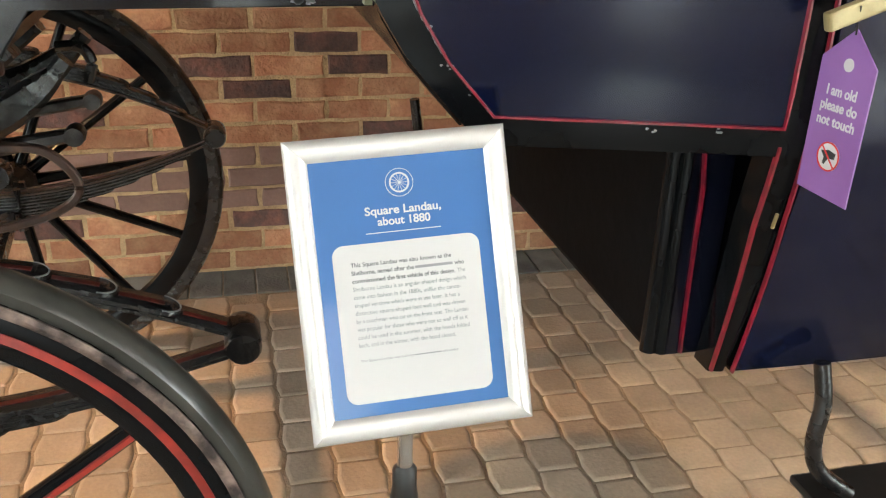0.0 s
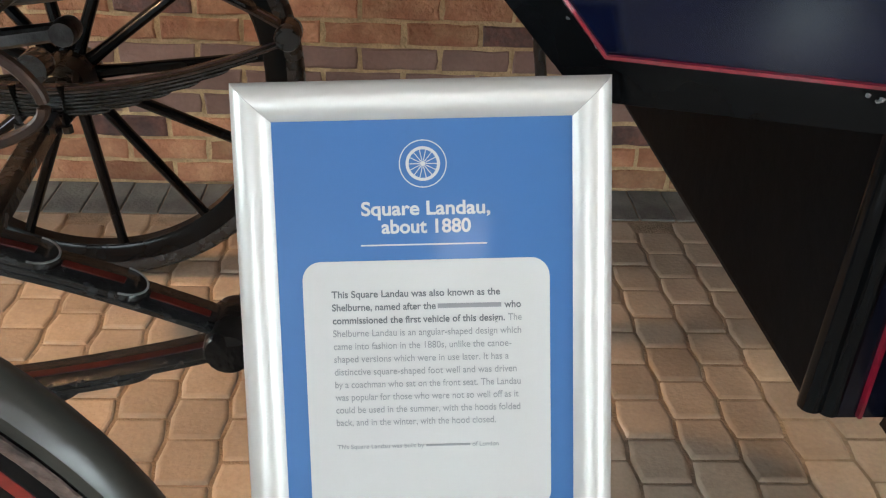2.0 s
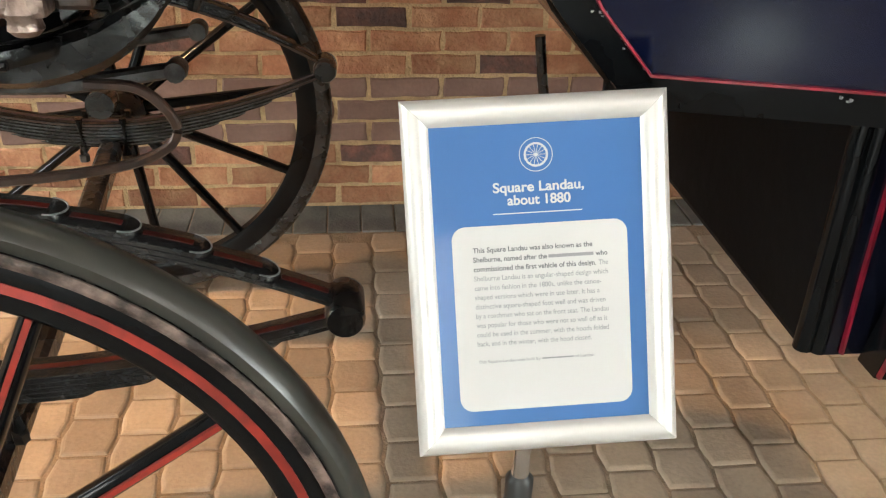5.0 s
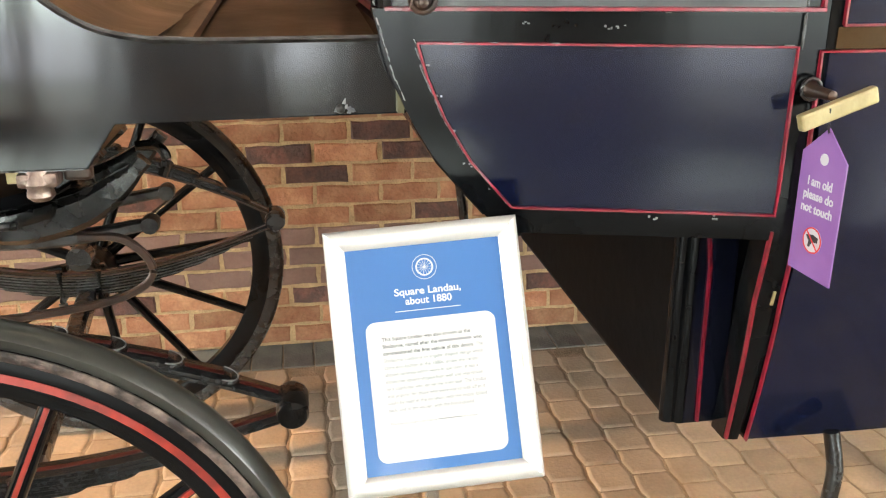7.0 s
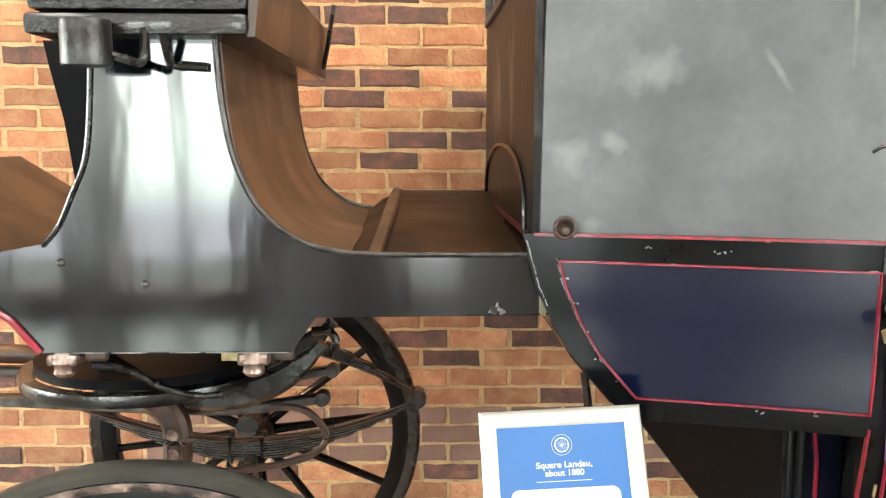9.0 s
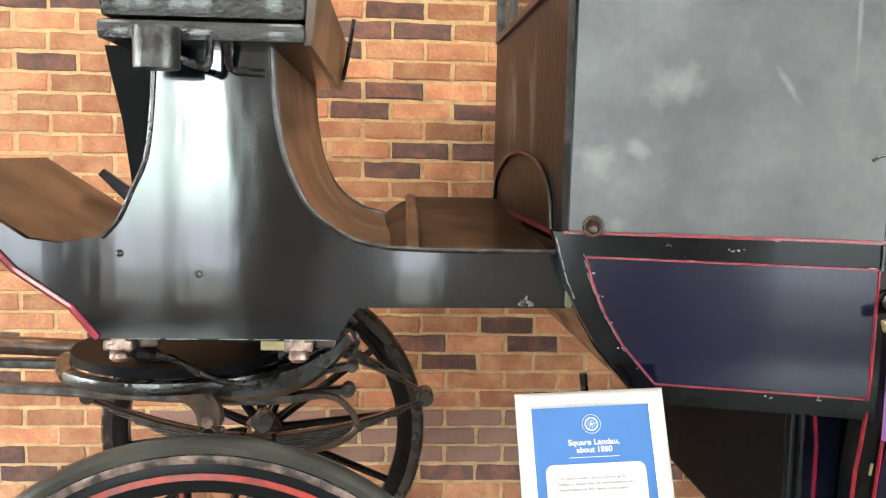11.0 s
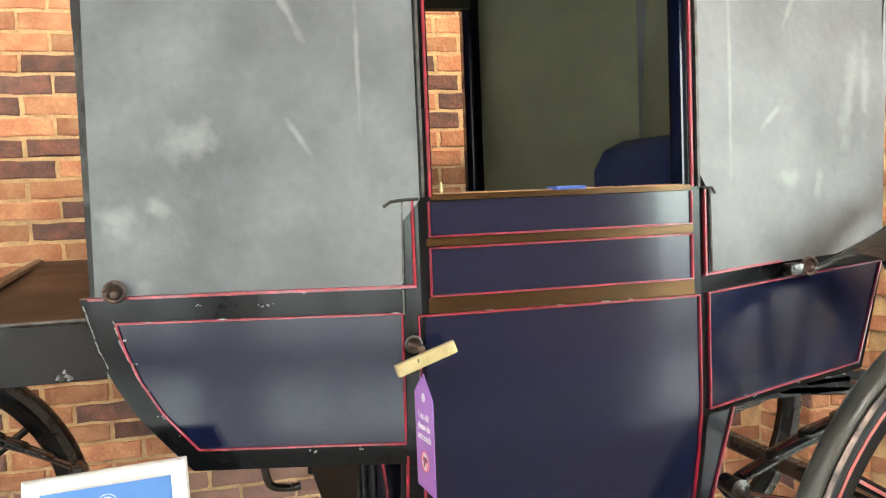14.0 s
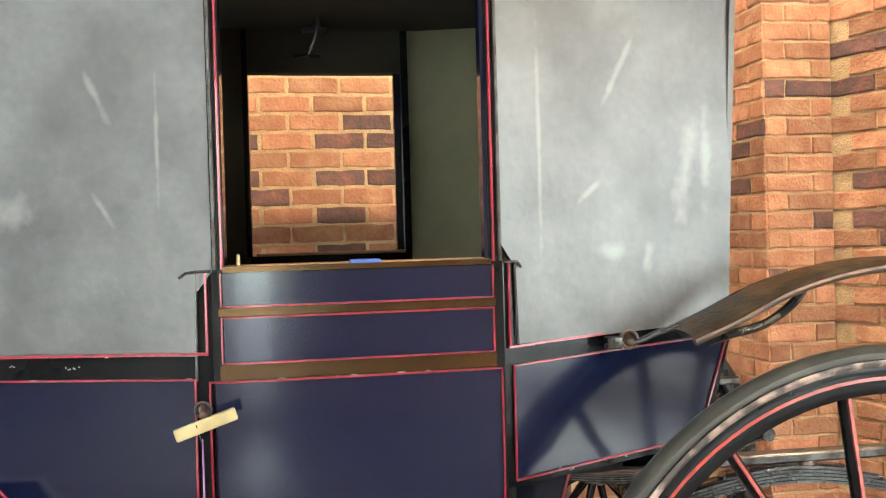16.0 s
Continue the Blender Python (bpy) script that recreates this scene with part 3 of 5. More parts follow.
    part("red_line", line([(0.645, 1.13), (0.645, 1.27)], far=far, off=0.006, width=0.005), RED, hood)
    part("red_line", line([(1.178, 1.12), (1.178, 1.27)], far=far, off=0.006, width=0.005), RED, hood2)
    part("blue_runner", sheet(1.120 if far else 1.135, 1.143, 1.28, 1.94, off=0.0, thick=0.03, nx=1, nz=4, far=far), NAVY, coach)
    # far front lining and far window head take the cloth colour darkened for shade
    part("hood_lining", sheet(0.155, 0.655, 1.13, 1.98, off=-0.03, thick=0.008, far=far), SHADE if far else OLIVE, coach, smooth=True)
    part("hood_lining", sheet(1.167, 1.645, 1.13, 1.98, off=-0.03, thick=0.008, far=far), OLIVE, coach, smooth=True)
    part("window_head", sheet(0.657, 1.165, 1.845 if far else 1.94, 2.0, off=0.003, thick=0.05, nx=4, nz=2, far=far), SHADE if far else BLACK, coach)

# ends, roof, foot well and floor of the body
hf = part("hood_front", prism([(0.128, 1.005), (0.14, 1.005), (0.14, 1.995), (0.128, 1.995)], 1.13, 1.575), FRONT, coach, "brown black leather front of the hood with worn marks")
hf.data.transform(Matrix(((1, 0, 0, 0), (0, 0, 1, 0), (0, 1, 0, 0), (0, 0, 0, 1))))
bm = bmesh.new()
for lo, hi in (((0.127, 1.005, 1.575), (0.141, 1.265, 2.0)), ((0.127, 1.94, 1.575), (0.141, 1.995, 2.0)), ((0.127, 1.265, 1.95), (0.141, 1.94, 2.0))):
    add_box(bm, lo, hi)
part("front_cheek", bm, FRONT, hf)
bm = bmesh.new()
for lo, hi in (((0.118, 1.255, 1.572), (0.146, 1.95, 1.590)), ((0.118, 1.255, 1.590), (0.146, 1.273, 1.95)), ((0.118, 1.932, 1.590), (0.146, 1.95, 1.95)), ((0.121, 1.700, 1.590), (0.144, 1.728, 1.95))):
    add_box(bm, lo, hi, 0.002)
fr = part("front_window_frame", bm, STEEL, coach, "worn grey front window frame")
for y0, y1 in ((1.273, 1.700), (1.728, 1.932)):
    gl_ob = part("pane", box((0.131, y0, 1.590), (0.135, y1, 1.95)), GLASS, fr)
    gl_ob.visible_shadow = False
# arched flap with a red edge low on the hood front
arch = [(0.1235, 1.50 - 0.42 * math.cos(math.pi * k / 16), 1.135 + 0.14 * math.sin(math.pi * k / 16) ** 0.7) for k in range(17)]
part("flap_edge", tube(arch, 0.005), LEATHER, hf, smooth=True)
part("red_line", box((0.122, 1.0, 1.126), (0.130, 2.0, 1.134)), RED, hf)
part("hood_back", prism([(1.660, 1.125), (1.672, 1.125), (1.715, 2.0), (1.703, 2.0)], 0.99, 2.01), HOOD, coach)
part("rear_board", prism([(1.590, 0.88), (1.604, 0.88), (1.676, 1.125), (1.660, 1.125)], 0.995, 2.005), BLACK, coach)
part("rear_lining", prism([(1.644, 1.12), (1.652, 1.12), (1.695, 1.98), (1.687, 1.98)], 1.0, 2.0), OLIVE, coach)
part("front_lining", box((0.146, 1.02, 1.0), (0.155, 1.98, 1.6)), OLIVE, coach)
part("roof", box((0.11, 0.84, 2.0), (1.73, 2.16, 2.03), 0.012), HOOD, coach)
# roof lining in the cloth that carries interior shade in its colour
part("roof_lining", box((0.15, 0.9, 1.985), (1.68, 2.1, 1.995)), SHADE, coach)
well_box = part("foot_well", box((0.572, 1.022, 0.487), (1.228, 1.978, 0.86), 0.012), MATT, coach, "black square-sided foot well")
part("seat_board", box((0.30, 1.02, 0.84), (1.62, 1.98, 0.87)), BLACK, coach)
fb = add_sweep(bmesh.new(), [(curve_x(z, -0.03), CENTRE, z) for z in (1.12, 1.088, 1.045, 0.99, 0.935, 0.90, 0.86)], rect_profile(0.98, 0.02), up=(0, 0, 1))
part("front_under_board", fb, BLACK, coach, smooth=True)
part("rear_seat_back", prism([(1.475, 0.9), (1.64, 0.9), (1.65, 1.41), (1.58, 1.425), (1.52, 1.40), (1.485, 1.34)], 1.0, 2.0, 0.035), CUSHION, coach, "dark blue cushioned seat back", smooth=True)
part("blue_strap", box((0.893, 0.838, 1.282), (0.947, 0.885, 1.293), 0.003), STRAP, coach, "blue cloth window strap")
part("sill_pin", lathe([(0.0008, 0), (0.004, 0), (0.003, 0.018), (0.0008, 0.02)], pose(0.70, 0.87, 1.288), 8), BRASS, coach)
# folding hood irons under the roof
iron = part("hood_iron", tube(spline([(0.885, 1.93, 1.985), (0.872, 1.94, 1.93), (0.850, 1.95, 1.875)], 5), 0.006), IRON, coach, "dark folding hood iron", smooth=True)
part("cross_bar", tube([(0.805, 1.95, 1.868), (0.850, 1.95, 1.875), (0.885, 1.95, 1.868)], 0.007), IRON, iron, smooth=True)
part("cross_bar", tube([(0.835, 1.94, 1.945), (0.875, 1.94, 1.950), (0.905, 1.94, 1.945)], 0.008), IRON, iron, smooth=True)
# fasteners on the hood
for fx, fy, fz in ((0.172, 0.965, 1.147), (1.415, 0.890, 1.122)):
    kn = part("hood_knob", lathe([(0.0008, 0), (0.013, 0), (0.015, 0.006), (0.010, 0.012), (0.006, 0.02), (0.0008, 0.022)], pose(fx, fy, fz, 90), 14), COPPER, coach, smooth=True)
    part("ring", tube([(fx + 0.016 * math.cos(a), fy - 0.012, fz + 0.004 + 0.016 * math.sin(a)) for a in [k * math.pi / 6 for k in range(13)]], 0.0035), COPPER, kn, smooth=True)
# bare chips along the mouldings
chips = random.Random(3)
for cx, cz in ((0.30, 1.112), (0.40, 1.107), (0.415, 1.108), (0.191, 1.02), (0.209, 0.975), (0.47, 0.862), (0.55, 0.866), (0.86, 1.083), (0.176, 1.06), (0.231, 0.93), (0.262, 0.90), (1.30, 0.880), (1.42, 0.888)):
    for k in range(3):
        px_, pz_ = cx + chips.uniform(-0.006, 0.006), cz + chips.uniform(-0.003, 0.003)
        part("paint_chip", sheet(lambda z: px_, lambda z: px_ + chips.uniform(0.001, 0.003), pz_, pz_ + chips.uniform(0.001, 0.003), off=0.0066, thick=0.003, nx=1, nz=1), CHIP, coach)

part("paint_chip", sheet(lambda z: 0.6455, lambda z: 0.6485, 0.735, 0.757, off=0.0002, thick=0.003, nx=1, nz=1), BRASS, coach, "long pale chip in the pillar paint")
# flaked paint along the outer edge of the front quarter and on the deck side
for k in range(16):
    cz = 1.115 - 0.10 * k / 15 + chips.uniform(-0.003, 0.003)
    cx = curve_x(cz, -0.043) + chips.uniform(0, 0.002)
    wide, tall = chips.uniform(0.0008, 0.0022), chips.uniform(0.003, 0.010)
    part("paint_chip", sheet(lambda z: cx + (cz - z) * 0.35, lambda z: cx + (cz - z) * 0.35 + wide, cz, cz + tall, off=0.001, thick=0.003, nx=1, nz=1), CHIP, coach)
# flaked paint along the curved moulding
for k in range(26):
    cz = 1.085 - 0.205 * (k / 25) ** 1.1 + chips.uniform(-0.004, 0.004)
    cx = curve_x(cz) - chips.uniform(0.0022, 0.0036)
    wide, tall = chips.uniform(0.0008, 0.0018), chips.uniform(0.004, 0.014)
    part("paint_chip", sheet(lambda z: cx + (cz - z) * 0.45, lambda z: cx + (cz - z) * 0.45 + wide, cz, cz + tall, off=0.0035, thick=0.003, nx=1, nz=1), CHIP, coach)
for k in range(14):
    cx, cz = chips.choice(((chips.uniform(0.20, 0.62), 1.089), (chips.uniform(0.66, 1.15), 1.085), (chips.uniform(1.2, 1.58), 0.885), (chips.uniform(0.14, 0.62), 1.127)))
    wide = chips.uniform(0.004, 0.016)
    part("paint_chip", sheet(lambda z: cx, lambda z: cx + wide, cz, cz + 0.0012, off=0.0085, thick=0.004, nx=1, nz=1), CHIP, coach)

# boot and deck in front
BACK = [(0.152, 1.098), (-0.096, 1.098), (-0.170, 1.101), (-0.227, 1.112), (-0.275, 1.137), (-0.318, 1.177), (-0.346, 1.23), (-0.363, 1.287), (-0.374, 1.36), (-0.380, 1.448)]
BACK = [(p.x, p.y) for p in spline([(x, z, 0) for x, z in BACK[2:]], 3)]
BACK = [(0.152, 1.098), (-0.096, 1.098)] + BACK
FORE = [(-0.575, 1.448), (-0.582, 1.33), (-0.593, 1.25), (-0.617, 1.195), (-0.640, 1.145), (-0.668, 1.112)]
FORE = [(p.x, p.y) for p in spline([(x, z, 0) for x, z in FORE], 3)]
BOOT = FORE + [(-0.744, 1.098), (-0.80, 1.105), (-0.95, 1.21), (-0.965, 1.195), (-0.82, 1.05), (-0.725, 0.985), (-0.678, 0.932), (-0.266, 0.934), (-0.228, 0.996), (0.19, 0.996)] + BACK
for y0 in (1.04, 1.94):
    bs = part("boot_side", prism(BOOT, y0, y0 + 0.02, 0.003), SHEEN, coach, "glossy black side of the driver's boot")
    yy = y0 - 0.003 if y0 < 1.5 else y0 + 0.023
    part("edge_bead", add_sweep(bmesh.new(), [(x, yy, z) for x, z in BACK], ring_profile(0.005, 6)), STEEL, bs, "worn bright edge bead", smooth=True)
    part("edge_bead", add_sweep(bmesh.new(), [(x, yy, z) for x, z in FORE], ring_profile(0.004, 6)), IRON, bs, smooth=True)
    part("red_line", add_sweep(bmesh.new(), [(x, yy, z) for x, z in ((-0.955, 1.202), (-0.82, 1.055), (-0.725, 0.99), (-0.68, 0.936))], ring_profile(0.006, 6)), RED, bs)
    edge_x = -0.672
    while edge_x < -0.29:
        run = chips.uniform(0.012, 0.06)
        if chips.random() < 0.75:
            part("worn_edge", add_sweep(bmesh.new(), [(edge_x, yy + 0.003, 0.9345), (edge_x + run / 2, yy + 0.003, 0.9345), (edge_x + run, yy + 0.003, 0.9345)], rect_profile(0.003, 0.0022), scale=[0.4, 1, 0.4]), CHIP, bs, "paint worn white along the edge")
        edge_x += run + 0.008
    for k in range(9):
        fx, fz = 0.075 + chips.uniform(-0.012, 0.012), 0.9985 + abs(chips.gauss(0, 0.006))
        part("paint_flake", prism([(fx - 0.003, fz), (fx + chips.uniform(0.001, 0.004), fz - 0.001), (fx + 0.002, fz + chips.uniform(0.003, 0.008)), (fx - 0.001, fz + 0.004)], *sorted((yy, yy + (0.004 if y0 < 1.5 else -0.004)))), CHIP, bs, "bare pale flake in the paint")
    for rx, rz in ((-0.505, 1.05), (-0.64, 1.085), (0.07, 1.005)):
        part("rivet", lathe([(0.0008, 0), (0.007, 0), (0.005, 0.004), (0.0008, 0.006)], pose(rx, yy + 0.002, rz, 90), 10), STEEL, bs, smooth=True)
part("boot_back", add_sweep(bmesh.new(), [(x, CENTRE, z - 0.008) for x, z in BACK[2:]], rect_profile(0.88, 0.012), up=(0, 0, 1)), BROWN, coach, "brown painted curved boards", smooth=True)
part("boot_front", add_sweep(bmesh.new(), [(x, CENTRE, z - 0.004) for x, z in FORE], rect_profile(0.88, 0.012), up=(0, 0, 1)), BLACK, coach, smooth=True)
deck = bmesh.new()
rows_d = [[deck.verts.new((x, y, 1.088 + 0.062 * ((y - 1.06) / 0.88) ** 0.8 * min(1, (x + 0.2) / 0.08 if x < -0.12 else 1))) for x in (-0.2, -0.15, -0.1, 0.0, 0.10, 0.15)] for y in (1.06, 1.2, 1.4, 1.6, 1.8, 1.94)]
for ra, rb in zip(rows_d, rows_d[1:]):
    for k in range(5):
        deck.faces.new((ra[k], ra[k + 1], rb[k + 1], rb[k]))
bmesh.ops.solidify(deck, geom=deck.faces[:], thickness=0.012)
dk = part("deck", deck, BROWN, coach, "worn brown boards behind the driver's seat", smooth=True)
part("batten", add_sweep(bmesh.new(), [(-0.13, 1.06, 1.092), (-0.118, 1.5, 1.130), (-0.112, 1.93, 1.149)], ring_profile(0.009, 8, 1.6)), BROWN, dk, smooth=True)
part("seat_riser", prism([(-0.684, 1.447), (-0.586, 1.447), (-0.592, 1.33), (-0.602, 1.25), (-0.628, 1.19), (-0.640, 1.205), (-0.655, 1.315), (-0.676, 1.406)], 1.12, 1.936), MATT, coach, "black board below the driver's seat")
part("toe_board", add_sweep(bmesh.new(), [(-0.66, CENTRE, 1.03), (-0.78, CENTRE, 1.031), (-0.95, CENTRE, 1.138), (-1.1, CENTRE, 1.232)], rect_profile(0.88, 0.012), up=(0, 0, 1)), BROWN, coach, "brown sloping foot board")
part("boot_floor", box((-0.66, 1.06, 0.945), (-0.26, 1.94, 0.96)), BLACK, coach)
part("deck_under", box((-0.24, 1.06, 1.0), (0.17, 1.94, 1.012)), BLACK, coach)
seat = part("driver_seat", box((-0.652, 0.97, 1.441), (-0.315, 2.03, 1.474), 0.010), LEATHER, coach, "black leather box seat with brown back board", smooth=True)
part("seat_cushion", box((-0.650, 0.972, 1.476), (-0.313, 2.028, 1.56), 0.018), LEATHER, seat, smooth=True)
part("back_board", prism([(-0.318, 1.440), (-0.306, 1.440), (-0.292, 1.56), (-0.31, 1.56)], 0.985, 2.0), BROWN, seat)
part("hand_rail", tube([(-0.30, 1.9, 1.46), (-0.287, 1.9, 1.52), (-0.272, 1.9, 1.62)], 0.006), IRON, seat, smooth=True)
socket = part("lamp_socket", lathe([(0.0008, 0), (0.036, 0), (0.037, 0.004), (0.037, 0.06), (0.036, 0.066), (0.032, 0.066), (0.030, 0.02), (0.0008, 0.02)], pose(-0.548, 0.945, 1.392), 24), STEEL, coach, "dark steel lamp socket", smooth=True)
part("bracket", tube(spline([(-0.53, 0.95, 1.415), (-0.49, 0.955, 1.402), (-0.472, 0.965, 1.402), (-0.470, 0.975, 1.45)], 5), 0.007), IRON, socket, smooth=True)
part("bracket", tube(spline([(-0.445, 0.98, 1.45), (-0.445, 1.02, 1.405), (-0.42, 1.03, 1.40), (-0.39, 1.03, 1.398)], 5), 0.007), IRON, socket, smooth=True)


# springs and ironwork under the boot
def leaf(pts, width, thick):
    """A flat steel leaf along pts with rounded ends."""
    bm, rings, h = bmesh.new(), [], width / 2
    pts = [Vector(p) for p in pts]
    run = [0.0]
    for a, b in zip(pts, pts[1:]):
        run.append(run[-1] + (b - a).length)
    for p, d in zip(pts, run):
        e = min(d, run[-1] - d)
        w = h if e >= h else max(0.0015, math.sqrt(max(0.0, h * h - (h - e) ** 2)))
        rings.append([bm.verts.new(p + Vector((0, y, z))) for y, z in ((-w, -thick / 2), (w, -thick / 2), (w, thick * 0.3), (w * 0.93, thick / 2), (-w * 0.93, thick / 2), (-w, thick * 0.3))])
    for a, b in zip(rings, rings[1:]):
        for k in range(6):
            bm.faces.new((a[k], a[(k + 1) % 6], b[(k + 1) % 6], b[k]))
    bm.faces.new(rings[0])
    bm.faces.new(rings[-1][::-1])
    return bm


def spring(name, cx, y, half, z_end, z_up, z_low, leaves=5):
    """A full elliptic spring: shorter leaves are stacked on the outer side of each half."""
    s = part(name, lathe([(0.0008, -0.036), (0.022, -0.036), (0.025, -0.030), (0.025, 0.030), (0.022, 0.036), (0.0008, 0.036)], pose(cx + half, y, z_end, 90), 18), IRON, coach, "black elliptic leaf spring with red lines", smooth=True)
    part("end_bolt", lathe([(0.0008, -0.032), (0.020, -0.032), (0.022, 0.026), (0.0008, 0.032)], pose(cx - half, y, z_end, 90), 14), IRON, s, smooth=True)
    wide, thick, pitch, step = 0.046, 0.0068, 0.0074, 0.85 / leaves
    near = y < 1.5
    for side, zm in ((1, z_up), (-1, z_low)):
        def height(u, k):
            return zm + (z_end + side * 0.010 - zm) * abs(u) ** 1.8 + side * k * pitch
        for k in range(leaves):
            frac = 1 - step * k
            us = sorted({round(-frac + 2 * frac * i / 24, 5) for i in range(25)} | {round(e * (frac - d / half), 5) for e in (-1, 1) for d in (0.0015, 0.004, 0.008, 0.013, 0.018, 0.024)})
            part("leaf", leaf([(cx + half * u, y, height(u, k)) for u in us], wide, thick), SPRING, s, smooth=True)
            if not near and side == -1:
                part("worn_edge", add_sweep(bmesh.new(), [(cx + half * frac * (-1 + i / 10), y - wide / 2 - 0.0006, height(frac * (-1 + i / 10), k) + 0.001) for i in range(21)], rect_profile(0.0016, 0.0026)), STEEL, s, "worn bright leaf edge")
            reach = frac - step if k < leaves - 1 else 0.0
            if side == 1 or k == 0:
                for e in (-1, 1):
                    a, b = frac - 0.02 / half, (reach + 0.004 if side == 1 else 0.0)
                    bm = add_sweep(bmesh.new(), [(cx + half * e * lerp(a, b, i / 8), y, height(lerp(a, b, i / 8), k) + thick / 2 + 0.0006) for i in range(9)], rect_profile(0.010, 0.0014))
                    part("red_line", bm, OLD_RED, s, "dull red painted line")
            if near and side == 1 and k:
                h = wide / 2 - 0.0012
                arc = [(frac - (h - h * math.cos(a)) / half, h * math.sin(a)) for a in [math.pi * (i / 10 - 0.5) for i in range(11)]]
                part("worn_edge", add_sweep(bmesh.new(), [(cx + half * u, y + dy, height(u, k) + thick / 2) for u, dy in arc], ring_profile(0.0011, 6)), CHIP, s, "paint worn pale at the leaf end", smooth=True)
        if not near:
            part("red_line", add_sweep(bmesh.new(), [(cx + half * (-1 + i / 10), y - wide / 2 - 0.0008, height(-1 + i / 10, 0)) for i in range(21)], rect_profile(0.002, 0.004)), COPPER, s)
    return s


ns = spring("front_spring", -0.475, 1.06, 0.455, 0.552, 0.675, 0.470)
fs_ = spring("front_spring", -0.535, 1.98, 0.477, 0.572, 0.735, 0.452, 7)
for s, cx, y, zl in ((ns, -0.475, 1.06, 0.425), (fs_, -0.535, 1.98, 0.415)):
    for dx in (-0.045, 0.045):
        part("clamp", tube([(cx + dx, y - 0.026, zl + 0.055), (cx + dx, y - 0.028, zl - 0.02), (cx + dx, y + 0.028, zl - 0.02), (cx + dx, y + 0.026, zl + 0.055)], 0.008), IRON, s, smooth=True)
        part("nut", lathe([(0.0008, 0), (0.011, 0), (0.011, 0.014), (0.0008, 0.014)], pose(cx + dx, y - 0.028, zl - 0.04), 6), STEEL, s)
part("front_axle", add_sweep(bmesh.new(), [(-0.449, 0.78, 0.372), (-0.45, 0.95, 0.372), (-0.49, 1.5, 0.375), (-0.53, 2.05, 0.405), (-0.54, 2.19, 0.41)], rect_profile(0.042, 0.045)), IRON, coach, smooth=True)
tt = part("turntable", lathe([(0.240, -0.012), (0.268, -0.012), (0.271, 0.0), (0.268, 0.012), (0.240, 0.012)], pose(-0.64, 1.5, 0.79), 48, closed=True), IRON, coach, "brown-black iron turntable ring", smooth=True)
part("turntable_plate", lathe([(0.0008, -0.01), (0.238, -0.01), (0.238, 0.01), (0.0008, 0.01)], pose(-0.64, 1.5, 0.815), 40), MATT, tt, smooth=True)
part("bolster", box((-0.56, 1.43, 0.855), (-0.36, 1.57, 0.945), 0.012), MATT, tt)
part("front_transom", box((-0.66, 1.14, 0.908), (-0.30, 1.22, 0.945), 0.01), MATT, tt)
for y in (1.40, 1.62):
    part("perch_iron", add_sweep(bmesh.new(), spline([(-1.25, y, 0.752), (-0.95, y, 0.748), (-0.62, y, 0.733), (-0.42, y, 0.727), (-0.26, y, 0.748)], 5), rect_profile(0.034, 0.028), scale=[1 - 0.3 * abs(k - 10) / 10 for k in range(21)]), STEEL, tt, "worn grey iron bar", smooth=True)
    part("bar_end", lathe([(0.0008, -0.018), (0.015, -0.018), (0.017, 0), (0.015, 0.018), (0.0008, 0.018)], pose(-0.257, y, 0.748, 90), 12), STEEL, tt, smooth=True)
    part("wheel_iron", add_sweep(bmesh.new(), spline([(-0.56, y, 0.755), (-0.46, y, 0.758), (-0.36, y, 0.785), (-0.29, y, 0.83), (-0.255, y, 0.865)], 5), rect_profile(0.06, 0.062), scale=[0.45 + 0.6 * math.sin(math.pi * min(1, (k + 3) / 20)) for k in range(21)]), IRON, tt, smooth=True)
    part("stay", add_sweep(bmesh.new(), spline([(-0.60, y + 0.05, 0.755), (-0.50, y + 0.05, 0.785), (-0.40, y + 0.05, 0.83), (-0.34, y + 0.05, 0.875)], 5), rect_profile(0.05, 0.03)), IRON, tt, smooth=True)
part("brass_plate", box((-0.42, 1.195, 0.88), (-0.35, 1.2, 0.905), 0.002), BRASS, tt)
part("strut", add_sweep(bmesh.new(), spline([(-0.645, 1.34, 0.80), (-0.60, 1.34, 0.772), (-0.558, 1.34, 0.735), (-0.545, 1.34, 0.69), (-0.548, 1.34, 0.61)], 5), rect_profile(0.050, 0.052)), COPPER, tt, "rusty brown curved strut", smooth=True)
part("strut", add_sweep(bmesh.new(), spline([(-0.70, 1.34, 0.855), (-0.66, 1.34, 0.825), (-0.60, 1.34, 0.79)], 5), rect_profile(0.035, 0.04)), MATT, tt, smooth=True)
for bz in (0.70, 0.66):
    part("strut_bolt", lathe([(0.0008, -0.034), (0.012, -0.034), (0.012, 0.034), (0.0008, 0.034)], pose(-0.547, 1.34, bz, 90), 10), SHINY, tt, smooth=True)
part("brake_cable", tube(spline([(-0.66, 1.21, 0.868), (-0.60, 1.21, 0.862), (-0.53, 1.21, 0.825), (-0.475, 1.21, 0.81), (-0.42, 1.21, 0.812)], 6), 0.007), IRON, tt, smooth=True)
part("loop_strap", add_sweep(bmesh.new(), spline([(-0.34, 1.234, 0.782), (-0.275, 1.234, 0.775), (-0.236, 1.234, 0.735), (-0.242, 1.234, 0.70), (-0.30, 1.234, 0.672), (-0.41, 1.234, 0.655), (-0.52, 1.234, 0.648), (-0.66, 1.234, 0.65)], 6), rect_profile(0.014, 0.012)), COPPER, tt, "brown iron loop strap with red edge", smooth=True)
